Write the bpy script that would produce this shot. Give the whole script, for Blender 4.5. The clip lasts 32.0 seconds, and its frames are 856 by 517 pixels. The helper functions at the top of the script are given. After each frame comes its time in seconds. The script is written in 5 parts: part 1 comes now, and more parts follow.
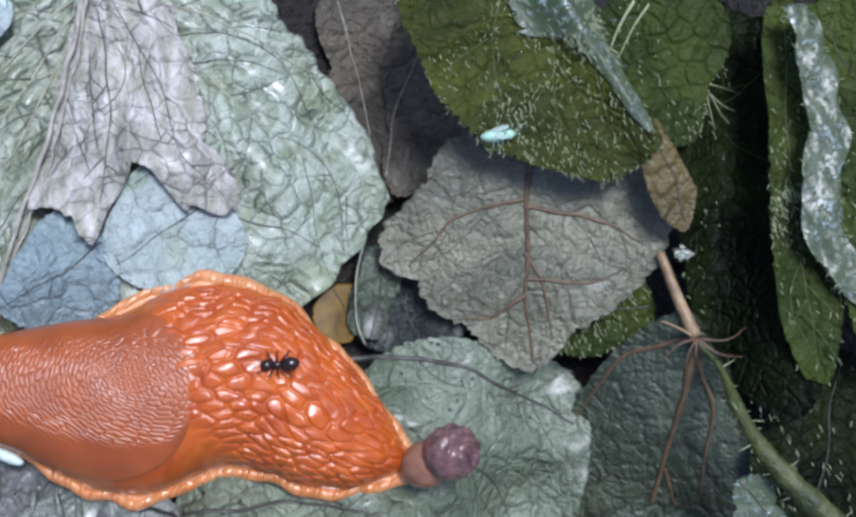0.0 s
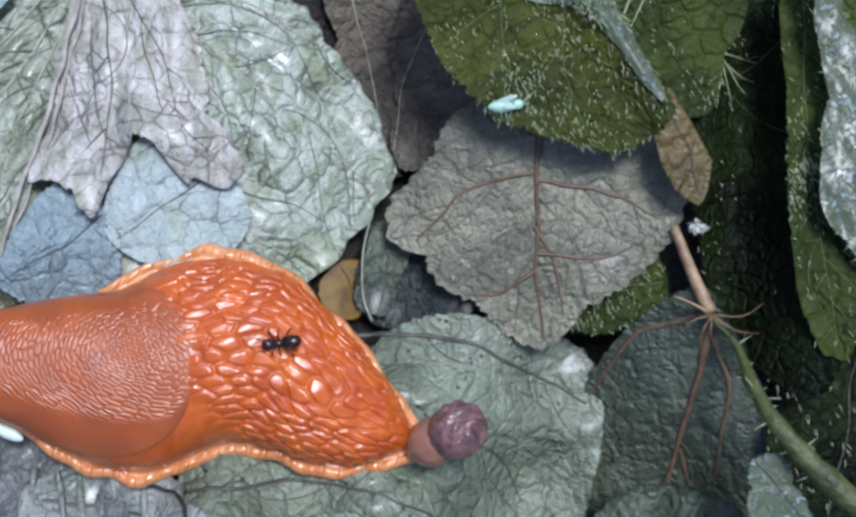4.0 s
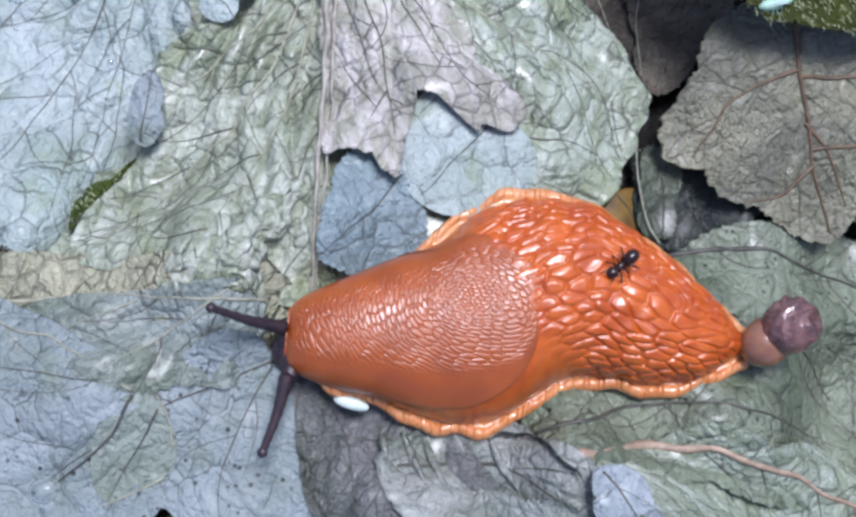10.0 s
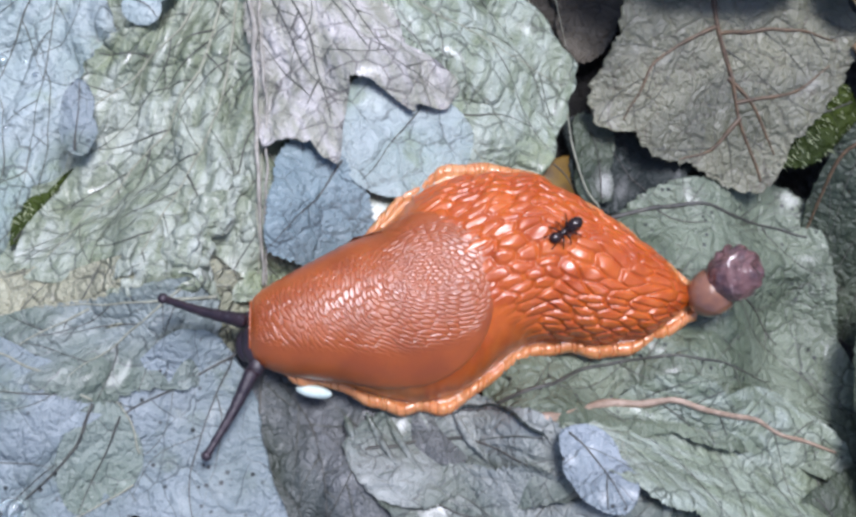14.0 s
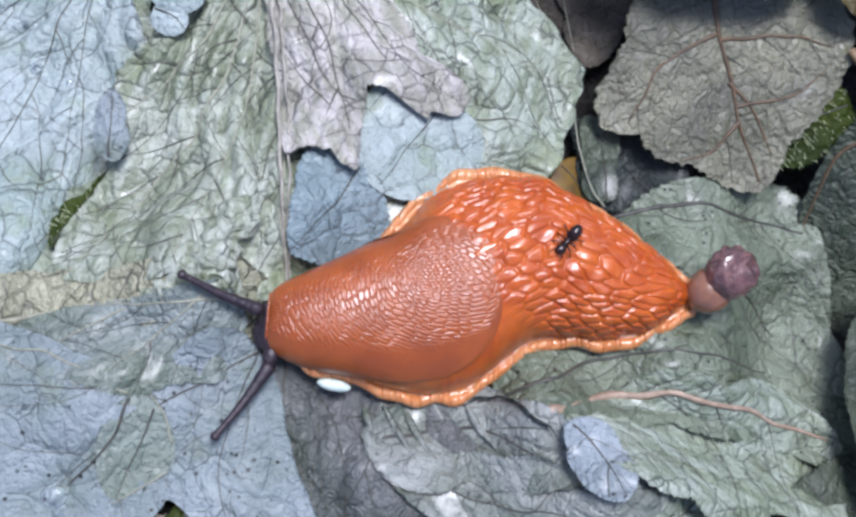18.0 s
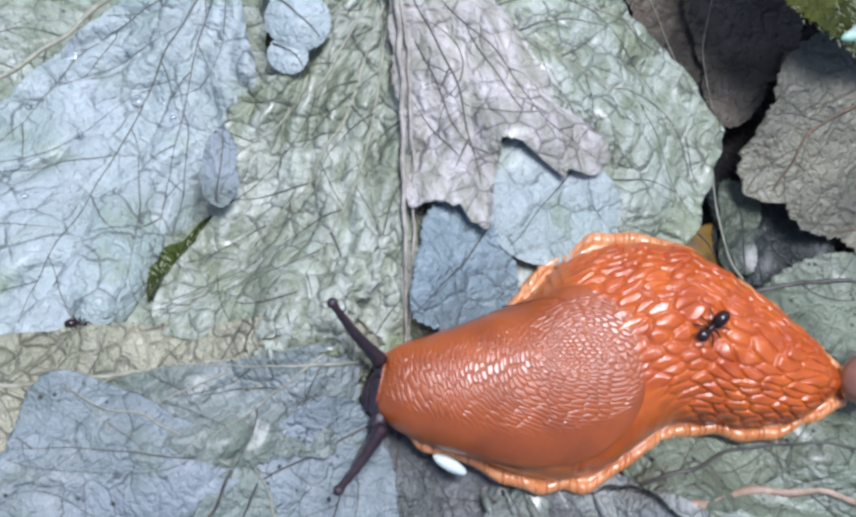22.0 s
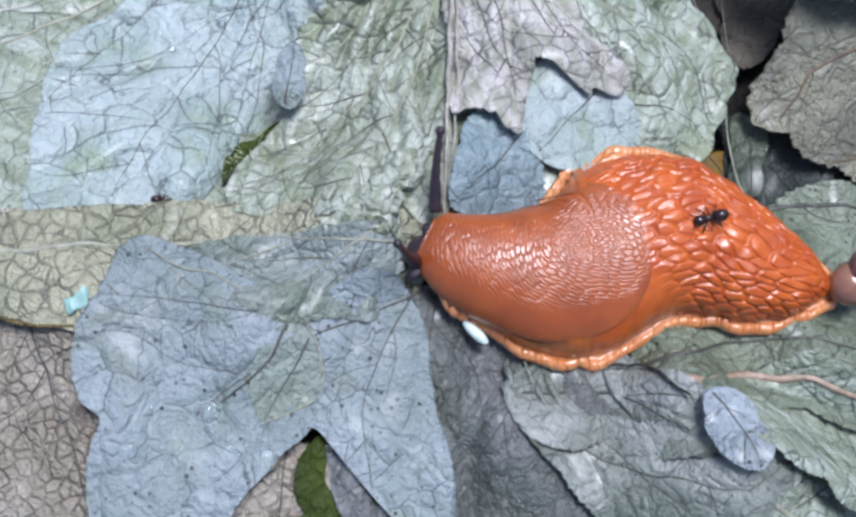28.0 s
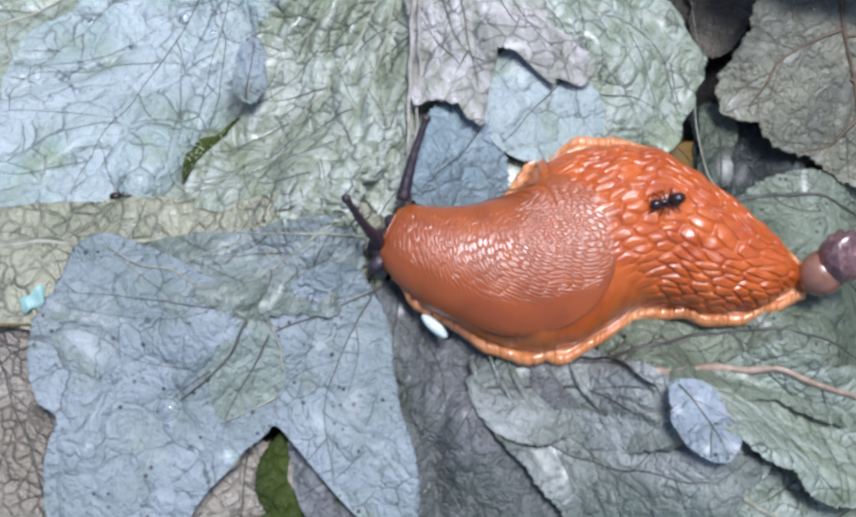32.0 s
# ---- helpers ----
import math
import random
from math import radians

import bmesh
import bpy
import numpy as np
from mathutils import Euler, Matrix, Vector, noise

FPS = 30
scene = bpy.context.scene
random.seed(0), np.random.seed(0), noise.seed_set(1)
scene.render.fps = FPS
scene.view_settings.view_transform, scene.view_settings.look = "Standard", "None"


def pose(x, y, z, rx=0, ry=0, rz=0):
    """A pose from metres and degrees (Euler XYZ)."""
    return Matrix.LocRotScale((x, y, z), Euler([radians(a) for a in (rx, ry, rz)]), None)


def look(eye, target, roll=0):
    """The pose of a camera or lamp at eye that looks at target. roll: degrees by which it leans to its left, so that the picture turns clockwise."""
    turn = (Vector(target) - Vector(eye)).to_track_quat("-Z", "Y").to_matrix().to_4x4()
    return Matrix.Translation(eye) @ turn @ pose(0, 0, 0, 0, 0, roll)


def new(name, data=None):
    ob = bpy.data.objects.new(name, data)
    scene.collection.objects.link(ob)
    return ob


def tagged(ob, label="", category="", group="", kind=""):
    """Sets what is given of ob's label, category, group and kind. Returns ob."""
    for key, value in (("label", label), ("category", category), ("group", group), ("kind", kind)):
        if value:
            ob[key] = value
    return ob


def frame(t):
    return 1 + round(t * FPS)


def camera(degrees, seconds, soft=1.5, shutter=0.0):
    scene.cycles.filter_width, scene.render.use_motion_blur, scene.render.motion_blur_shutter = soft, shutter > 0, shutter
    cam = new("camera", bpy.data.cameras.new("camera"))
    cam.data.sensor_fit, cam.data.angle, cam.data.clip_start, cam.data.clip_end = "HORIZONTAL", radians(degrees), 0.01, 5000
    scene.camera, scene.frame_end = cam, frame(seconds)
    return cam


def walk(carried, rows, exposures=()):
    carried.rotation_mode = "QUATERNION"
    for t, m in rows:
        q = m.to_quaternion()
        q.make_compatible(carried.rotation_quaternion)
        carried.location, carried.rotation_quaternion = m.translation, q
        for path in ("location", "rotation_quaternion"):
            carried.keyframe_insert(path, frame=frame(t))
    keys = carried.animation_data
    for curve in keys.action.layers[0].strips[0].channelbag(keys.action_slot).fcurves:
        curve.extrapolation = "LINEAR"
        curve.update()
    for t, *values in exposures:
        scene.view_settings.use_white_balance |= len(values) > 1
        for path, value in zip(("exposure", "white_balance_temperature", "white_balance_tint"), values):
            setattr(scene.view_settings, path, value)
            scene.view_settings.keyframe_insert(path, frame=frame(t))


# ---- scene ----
# A slug on wet leaf litter, seen from about a hand's length above. Plan in centimetres, turned into metres on building.
CM = 0.01
cam = camera(40, 32.0, soft=3.0)
PATH = [
    (0, pose(0.0421, -0.0238, 0.1935, 5.91, -2.33, 15.07)),
    (0.5, pose(0.0439, -0.0249, 0.1887, 5.36, -2.15, 15.09)),
    (1, pose(0.0529, -0.0239, 0.1916, 5.67, -1.18, 14.71)),
    (1.5, pose(0.0544, -0.0246, 0.1894, 5.25, -1.08, 14.45)),
    (2, pose(0.0516, -0.0233, 0.1887, 5.35, -1.15, 14.77)),
    (2.5, pose(0.0454, -0.0255, 0.1898, 5.39, -1.09, 14.64)),
    (3, pose(0.0464, -0.0231, 0.1851, 5.28, -1.13, 14.62)),
    (3.5, pose(0.0449, -0.0231, 0.1728, 4.77, -0.85, 14.74)),
    (4, pose(0.0466, -0.0257, 0.1889, 5.68, -0.89, 15.17)),
    (4.5, pose(0.0220, -0.0390, 0.1868, 5.17, 0.10, 15.44)),
    (6.5, pose(0.0164, -0.0420, 0.1809, 6.52, -0.17, 10.65)),
    (7, pose(0.0149, -0.0417, 0.1774, 6.76, -0.83, 9.59)),
    (7.5, pose(0.0117, -0.0407, 0.1731, 6.54, -0.64, 9.18)),
    (8, pose(0.0060, -0.0399, 0.1778, 7.53, -1.20, 8.24)),
    (8.5, pose(0.0065, -0.0378, 0.1808, 7.51, -1.46, 6.93)),
    (9, pose(0.0001, -0.0458, 0.1812, 7.35, -0.89, 6.77)),
    (9.5, pose(-0.0020, -0.0480, 0.1840, 7.43, -1.35, 5.96)),
    (10, pose(-0.0047, -0.0525, 0.1857, 7.90, -1.78, 5.26)),
    (10.5, pose(-0.0047, -0.0525, 0.1845, 6.91, -2.01, 4.42)),
    (11, pose(-0.0082, -0.0535, 0.1802, 6.89, -2.13, 3.71)),
    (11.5, pose(-0.0069, -0.0515, 0.1803, 7.55, -1.72, 3.43)),
    (12, pose(-0.0108, -0.0524, 0.1844, 7.88, -2.35, 3.51)),
    (12.5, pose(-0.0088, -0.0563, 0.1864, 8.36, -2.55, 1.88)),
    (13, pose(-0.0087, -0.0552, 0.1882, 8.41, -3.90, 0.11)),
    (13.5, pose(-0.0090, -0.0564, 0.1868, 8.13, -4.47, -0.73)),
    (14, pose(-0.0085, -0.0562, 0.1864, 8.32, -4.70, -0.59)),
    (14.5, pose(-0.0065, -0.0585, 0.1836, 7.83, -4.64, -0.76)),
    (16.5, pose(-0.0015, -0.0513, 0.1952, 6.44, -4.30, -0.99)),
    (17, pose(-0.0034, -0.0517, 0.1976, 6.61, -4.59, -0.85)),
    (17.5, pose(-0.0085, -0.0511, 0.1982, 6.58, -4.39, -0.40)),
    (18, pose(-0.0093, -0.0506, 0.1983, 6.21, -4.03, -0.44)),
    (18.5, pose(-0.0201, -0.0487, 0.2017, 6.27, -3.23, 0.33)),
    (19, pose(-0.0230, -0.0477, 0.2001, 7.23, -4.03, 0.68)),
    (19.5, pose(-0.0277, -0.0429, 0.2001, 7.26, -4.04, 1.19)),
    (20, pose(-0.0303, -0.0424, 0.1947, 7.44, -4.45, 1.77)),
    (20.5, pose(-0.0300, -0.0467, 0.1903, 8.04, -4.61, 2.18)),
    (21, pose(-0.0253, -0.0453, 0.1880, 8.18, -4.51, 2.28)),
    (21.5, pose(-0.0252, -0.0429, 0.1837, 7.80, -4.12, 2.35)),
    (22, pose(-0.0271, -0.0444, 0.1806, 7.82, -3.94, 2.38)),
    (22.5, pose(-0.0282, -0.0441, 0.1834, 8.33, -3.80, 2.66)),
    (23, pose(-0.0208, -0.0673, 0.1837, 9.16, -4.04, 2.60)),
    (23.5, pose(-0.0129, -0.0704, 0.1932, 9.80, -3.52, 3.40)),
    (24, pose(-0.0088, -0.0710, 0.1932, 9.61, -2.62, 3.78)),
    (24.5, pose(-0.0134, -0.0724, 0.1959, 9.77, -1.99, 4.39)),
    (26.5, pose(-0.0125, -0.0731, 0.2028, 10.23, -1.64, 4.66)),
    (27, pose(-0.0168, -0.0734, 0.2085, 10.35, -1.82, 4.87)),
    (27.5, pose(-0.0207, -0.0740, 0.2060, 10.35, -1.92, 5.09)),
    (28, pose(-0.0226, -0.0729, 0.2022, 9.96, -1.41, 5.29)),
    (28.5, pose(-0.0231, -0.0728, 0.2035, 9.98, -1.81, 5.24)),
    (29, pose(-0.0214, -0.0735, 0.2021, 10.06, -1.43, 5.02)),
    (29.5, pose(-0.0202, -0.0731, 0.2008, 10.29, -1.18, 4.83)),
    (30, pose(-0.0206, -0.0718, 0.2032, 10.08, -1.22, 4.67)),
    (30.5, pose(-0.0193, -0.0735, 0.2020, 10.12, -1.39, 4.59)),
    (31, pose(-0.0212, -0.0732, 0.1989, 9.81, -1.14, 4.90)),
    (31.5, pose(-0.0152, -0.0732, 0.2003, 10.00, -1.38, 4.63)),
    (32, pose(-0.0151, -0.0736, 0.1995, 10.21, -0.99, 4.63)),
]
walk(cam, PATH, exposures=[(0, 0.23, 5580, 13), (4.5, 0.25, 5580, 14), (7, 0.22, 5720, 17), (9.5, 0.34, 5740, 17), (20, 0.37, 5720, 16), (32, 0.36, 5700, 14)])

# ---------------------------------------------------------------- light
world = bpy.data.worlds.new("overcast_sky")
scene.world = world
world.use_nodes = True
wn = world.node_tree.nodes
sky = wn.new("ShaderNodeTexSky")
sky.sky_type = "NISHITA"
sky.sun_disc = False
sky.sun_elevation = radians(71)
sky.sun_rotation = radians(22)
sky.air_density, sky.dust_density, sky.ozone_density = 1.0, 3.0, 2.0
wn["Background"].inputs["Strength"].default_value = 0.108
world.node_tree.links.new(sky.outputs[0], wn["Background"].inputs["Color"])
sun = new("sun", bpy.data.lights.new("sun", "SUN"))
sun.data.energy, sun.data.angle, sun.data.color = 3.0, radians(18), (1.0, 0.98, 0.95)
sun.matrix_world = look((0.08, 0.19, 0.6), (0, 0, 0))


# ---------------------------------------------------------------- materials
class Mat:
    """A node material, written as nested calls."""

    def __init__(self, name):
        self.m = bpy.data.materials.new(name)
        self.m.use_nodes = True
        self.t = self.m.node_tree
        self.b = self.t.nodes["Principled BSDF"]

    def n(self, kind, out=0, props=None, **ins):
        nd = self.t.nodes.new("ShaderNode" + kind)
        for k, v in (props or {}).items():
            setattr(nd, k, v)
        for k, v in ins.items():
            s = nd.inputs[int(k[1:])] if k[0] == "i" and k[1:].isdigit() else nd.inputs[k.replace("_", " ")]
            self.put(s, v)
        return nd.outputs[out]

    def put(self, s, v):
        if isinstance(v, bpy.types.NodeSocket):
            self.t.links.new(v, s)
        elif isinstance(v, (tuple, list)) and len(v) == 3 and s.type == "RGBA":
            s.default_value = (*v, 1)
        else:
            s.default_value = v

    def math(self, op, a, b=0.0, clamp=False):
        return self.n("Math", props={"operation": op, "use_clamp": clamp}, i0=a, i1=b)

    def mix(self, f, a, b, blend="MIX"):
        return self.n("Mix", 2, {"data_type": "RGBA", "blend_type": blend}, i0=f, i6=a, i7=b)

    def step(self, v, a, b, lo=0.0, hi=1.0):
        return self.n("MapRange", 0, {"interpolation_type": "SMOOTHSTEP"}, Value=v, From_Min=a, From_Max=b, To_Min=lo, To_Max=hi)

    def noise(self, vec, scale, detail=4.0, rough=0.55, out=0):
        return self.n("TexNoise", out, Vector=vec, Scale=scale, Detail=detail, Roughness=rough)

    def warp(self, vec, scale, amount):
        c = self.n("VectorMath", 0, {"operation": "SUBTRACT"}, i0=self.noise(vec, scale, 2.0, 0.5, 1), i1=(0.5, 0.5, 0.5))
        c = self.n("VectorMath", 0, {"operation": "SCALE"}, i0=c, Scale=amount)
        return self.n("VectorMath", 0, {"operation": "ADD"}, i0=vec, i1=c)

    def where(self):
        return self.n("TexCoord", 3)

    def done(self, color, rough, bump=None, strength=0.5, dist=0.0004, **more):
        self.put(self.b.inputs["Base Color"], color)
        self.put(self.b.inputs["Roughness"], rough)
        for k, v in more.items():
            self.put(self.b.inputs[k.replace("_", " ")], v)
        if bump is not None:
            self.put(self.b.inputs["Normal"], self.n("Bump", Strength=strength, Distance=dist, Height=bump))
        return self.m


def leaf_material(name, light, dark, vein, cell=0.30, rough=0.42, line=0.035, specks=0.0, stain=None, sheen=0.5, relief=0.7, wet=0.0, bumpy=1.0, grain=None, drift=None, lace=0.35):
    """A dead or living leaf's skin: patchwork of vein cells (cell: cm across), stains, wet gloss."""
    k = Mat(name)
    p = k.where()
    big = k.noise(p, 55, 3.0)
    fine = k.noise(p, 900, 4.0, 0.65)
    q = k.warp(k.warp(p, 130, 0.0030), 420, 0.0011)
    s = 100.0 / cell
    edge = k.n("TexVoronoi", 0, {"feature": "DISTANCE_TO_EDGE"}, Vector=q, Scale=s)
    patch = k.n("TexVoronoi", 1, {"feature": "F1"}, Vector=q, Scale=s)
    edge2 = k.n("TexVoronoi", 0, {"feature": "DISTANCE_TO_EDGE"}, Vector=q, Scale=s * 2.3)
    fade = k.step(k.noise(p, 170, 3.0), 0.36, 0.6)
    lines = k.step(edge, line * 0.35, line * 1.5, 1.0, 0.0)
    lines = k.math("MULTIPLY", lines, k.math("ADD", k.math("MULTIPLY", fade, 0.65), 0.1))
    net = k.math("MULTIPLY", k.step(edge2, 0.01, 0.08, 1.0, 0.0), k.math("MULTIPLY", fade, 0.32 * lace))
    col = k.mix(k.step(big, 0.35, 0.65), light, dark)
    if drift:
        way, start, stop, tone = drift
        along_ = k.n("VectorMath", 1, {"operation": "DOT_PRODUCT"}, i0=p, i1=(way[0], way[1], 0.0))
        col = k.mix(k.step(k.math("ADD", along_, k.math("MULTIPLY", k.math("SUBTRACT", big, 0.5), 0.03)), start, stop), col, tone)
    streak = None
    if grain:
        turned = k.n("Mapping", 0, {"vector_type": "TEXTURE"}, Vector=p, Rotation=(0.0, 0.0, radians(grain)), Scale=(5.0, 1.0, 1.0))
        streak = k.noise(k.warp(turned, 60, 0.004), 420, 3.0, 0.5)
        col = k.mix(0.75, col, k.mix(k.step(streak, 0.34, 0.66), (0.46, 0.50, 0.36), (1.0, 1.0, 1.0)), "MULTIPLY")
    if stain:
        col = k.mix(k.step(k.noise(p, 95, 5.0, 0.6), 0.52, 0.72, 0.0, 0.8), col, stain)
    bright = k.n("SeparateColor", 0, i0=patch)
    col = k.mix(0.25, col, k.mix(bright, (0.45, 0.45, 0.45), (1, 1, 1)), "MULTIPLY")
    col = k.mix(0.3, col, k.mix(fine, (0.3, 0.3, 0.3), (1, 1, 1)), "MULTIPLY")
    col = k.mix(k.math("MAXIMUM", lines, net), col, vein)
    if specks:
        sp = k.n("TexVoronoi", 0, {"feature": "F1"}, Vector=p, Scale=480.0)
        gate = k.step(k.noise(p, 260, 2.0), 0.44, 0.56)
        col = k.mix(k.math("MULTIPLY", k.math("MULTIPLY", k.step(sp, 0.11, 0.23, 1.0, 0.0), gate), specks), col, (0.02, 0.022, 0.02))
    height = k.math("ADD", k.math("MULTIPLY", k.step(edge, 0.0, 0.16), relief), k.math("MULTIPLY", k.step(edge2, 0.0, 0.2), 0.3 * relief * lace))
    height = k.math("ADD", height, k.math("MULTIPLY", k.noise(p, 130, 3.0, 0.45), 1.0 * bumpy))
    crease = k.math("ABSOLUTE", k.math("SUBTRACT", k.noise(q, 230, 4.0, 0.55), 0.5))
    crease = k.math("ADD", k.step(crease, 0.0, 0.10), k.math("MULTIPLY", k.step(k.math("ABSOLUTE", k.math("SUBTRACT", k.noise(p, 420, 3.0, 0.5), 0.5)), 0.0, 0.09), 0.4))
    height = k.math("ADD", height, k.math("MULTIPLY", crease, 0.42))
    height = k.math("ADD", height, k.math("MULTIPLY", fine, 0.35))
    if streak is not None:
        height = k.math("ADD", height, k.math("MULTIPLY", streak, 0.7))
    rg = k.math("ADD", rough + 0.06, k.math("MULTIPLY", k.math("SUBTRACT", k.noise(p, 210, 3.0), 0.5), 0.5))
    if wet:
        film = k.step(k.noise(p, 110, 3.0, 0.6), 0.42, 0.66, 0.0, 0.8 * wet)
        return k.done(col, rg, height, 0.8, 0.0008, Specular_IOR_Level=sheen, Coat_Weight=film, Coat_Roughness=0.25)
    return k.done(col, rg, height, 0.8, 0.0008, Specular_IOR_Level=sheen)


def plain_material(name, a, b, scale=300, rough=0.5, strength=0.4, dist=0.0003, **more):
    k = Mat(name)
    p = k.where()
    col = k.mix(k.step(k.noise(p, scale, 5.0, 0.6), 0.3, 0.7), a, b)
    return k.done(col, rough, k.noise(p, scale * 3, 4.0, 0.6), strength, dist, **more)


M_PALE = leaf_material("pale_leaf", (0.51, 0.545, 0.46), (0.345, 0.38, 0.28), (0.05, 0.06, 0.04), 0.42, 0.32, 0.034, stain=(0.25, 0.29, 0.16), wet=1.0, grain=72, drift=((1, 0.1), 0.01, 0.03, (0.45, 0.50, 0.41)), relief=0.5, bumpy=0.2)
M_MIST = leaf_material("misty_blue_green_leaf", (0.43, 0.495, 0.485), (0.335, 0.41, 0.375), (0.06, 0.075, 0.07), 0.62, 0.42, 0.026, stain=(0.27, 0.34, 0.21), wet=0.3, bumpy=0.25, drift=((-1, 0), 0.077, 0.098, (0.26, 0.34, 0.34)), relief=0.4)
M_BLUE = leaf_material("blue_grey_leaf", (0.30, 0.345, 0.355), (0.215, 0.262, 0.255), (0.045, 0.06, 0.06), 0.6, 0.42, 0.018, 1.0, relief=0.4, wet=0.25, stain=(0.20, 0.24, 0.175), bumpy=0.4, sheen=0.4)
M_ROUND = leaf_material("smooth_pale_lobe", (0.44, 0.51, 0.50), (0.36, 0.43, 0.41), (0.2, 0.25, 0.24), 0.7, 0.36, 0.008, relief=0.15, wet=0.5, bumpy=0.2)
M_VEIL = leaf_material("wet_veil_leaf", (0.27, 0.31, 0.29), (0.155, 0.19, 0.14), (0.06, 0.07, 0.06), 0.55, 0.36, 0.02, 0.3, relief=0.4, wet=0.45, bumpy=0.5)
M_TEAL = leaf_material("teal_grey_leaf", (0.25, 0.325, 0.34), (0.165, 0.225, 0.24), (0.04, 0.055, 0.06), 0.36, 0.38, 0.022, relief=0.4, wet=0.6, bumpy=0.3)
M_LOBE = leaf_material("pale_blue_lobe", (0.33, 0.375, 0.40), (0.22, 0.265, 0.28), (0.05, 0.06, 0.06), 0.5, 0.34, 0.014, 1.0, relief=0.3, wet=0.4, bumpy=0.3)
M_NET = leaf_material("netted_leaf", (0.42, 0.41, 0.28), (0.29, 0.295, 0.19), (0.05, 0.05, 0.035), 0.3, 0.40, 0.05, wet=0.4, bumpy=0.4, lace=1.0)
M_BROWN = leaf_material("brown_netted_leaf", (0.42, 0.375, 0.30), (0.31, 0.27, 0.20), (0.06, 0.045, 0.035), 0.24, 0.46, 0.06, bumpy=0.4, lace=1.0)
M_DRY = leaf_material("dry_leaf", (0.68, 0.64, 0.60), (0.50, 0.475, 0.435), (0.07, 0.058, 0.053), 0.42, 0.40, 0.034, wet=0.5, grain=110, relief=0.5, bumpy=0.4)
M_GREY = leaf_material("grey_leaf", (0.24, 0.236, 0.158), (0.122, 0.124, 0.08), (0.06, 0.048, 0.033), 0.46, 0.34, 0.018, 0.6, wet=0.8, relief=0.35, bumpy=0.5)
M_SLATE = leaf_material("slate_leaf", (0.14, 0.145, 0.142), (0.068, 0.08, 0.064), (0.03, 0.035, 0.03), 0.5, 0.42, 0.024, 0.5, wet=0.7, relief=0.3, bumpy=0.2)
M_ASH = leaf_material("ash_green_leaf", (0.31, 0.33, 0.30), (0.14, 0.165, 0.125), (0.04, 0.045, 0.04), 0.45, 0.38, 0.026, 0.5, wet=1.0, relief=0.3, bumpy=0.25)
M_OLIVE = leaf_material("olive_leaf", (0.45, 0.50, 0.42), (0.33, 0.375, 0.28), (0.04, 0.05, 0.035), 0.48, 0.34, 0.026, 0.6, wet=0.8, grain=-20, relief=0.4, bumpy=0.25)
M_SAGE = leaf_material("sage_leaf", (0.225, 0.262, 0.186), (0.118, 0.146, 0.092), (0.025, 0.032, 0.02), 0.42, 0.36, 0.028, 1.0, wet=0.5, relief=0.4, bumpy=0.25)
M_SAGEPALE = leaf_material("pale_sage_leaf", (0.25, 0.295, 0.25), (0.20, 0.245, 0.19), (0.05, 0.06, 0.05), 0.6, 0.4, 0.015, 0.3, wet=0.5, relief=0.3, bumpy=0.3)
M_MOSS = leaf_material("moss_grey_leaf", (0.095, 0.115, 0.075), (0.045, 0.06, 0.036), (0.025, 0.025, 0.018), 0.5, 0.36, 0.02, 0.6, relief=0.4, wet=0.5, bumpy=0.4, sheen=0.4)
M_GREEN = leaf_material("green_leaf", (0.078, 0.09, 0.010), (0.042, 0.052, 0.006), (0.025, 0.032, 0.004), 0.35, 0.55, 0.03, relief=0.5, sheen=0.2, grain=40)
# Near-black: the shade on the hanging leaves is put into this dark green.
M_SHADEGREEN = leaf_material("shaded_green_leaf", (0.012, 0.02, 0.004), (0.004, 0.007, 0.002), (0.003, 0.005, 0.002), 0.35, 0.42, 0.02, relief=0.6, sheen=0.1)
M_MIDGREEN = leaf_material("mid_green_leaf", (0.055, 0.078, 0.012), (0.026, 0.04, 0.007), (0.012, 0.018, 0.004), 0.35, 0.5, 0.02, relief=0.6, sheen=0.16)
def painted_sheen(name, pale, green):
    """Wet hairy green leaf: its pale sheen is painted as flecks, with the green between."""
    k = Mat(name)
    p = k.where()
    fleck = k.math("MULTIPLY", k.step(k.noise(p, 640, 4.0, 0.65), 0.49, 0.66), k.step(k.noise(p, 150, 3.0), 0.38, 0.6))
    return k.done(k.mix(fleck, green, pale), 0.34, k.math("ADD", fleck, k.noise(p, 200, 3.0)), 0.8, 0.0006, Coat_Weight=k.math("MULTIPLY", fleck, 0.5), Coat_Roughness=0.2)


M_SHEENFLECK = painted_sheen("wet_sheen_flecks", (0.29, 0.36, 0.34), (0.055, 0.075, 0.035))
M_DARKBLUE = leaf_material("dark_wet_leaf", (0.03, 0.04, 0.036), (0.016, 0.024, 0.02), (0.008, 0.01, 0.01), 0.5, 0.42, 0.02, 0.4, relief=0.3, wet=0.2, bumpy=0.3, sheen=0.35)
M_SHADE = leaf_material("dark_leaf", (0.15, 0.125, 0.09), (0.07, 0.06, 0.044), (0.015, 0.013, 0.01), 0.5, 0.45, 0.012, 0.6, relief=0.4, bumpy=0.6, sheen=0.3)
M_TAN = leaf_material("tan_leaf", (0.15, 0.108, 0.032), (0.10, 0.075, 0.024), (0.09, 0.065, 0.02), 0.5, 0.45, 0.008)
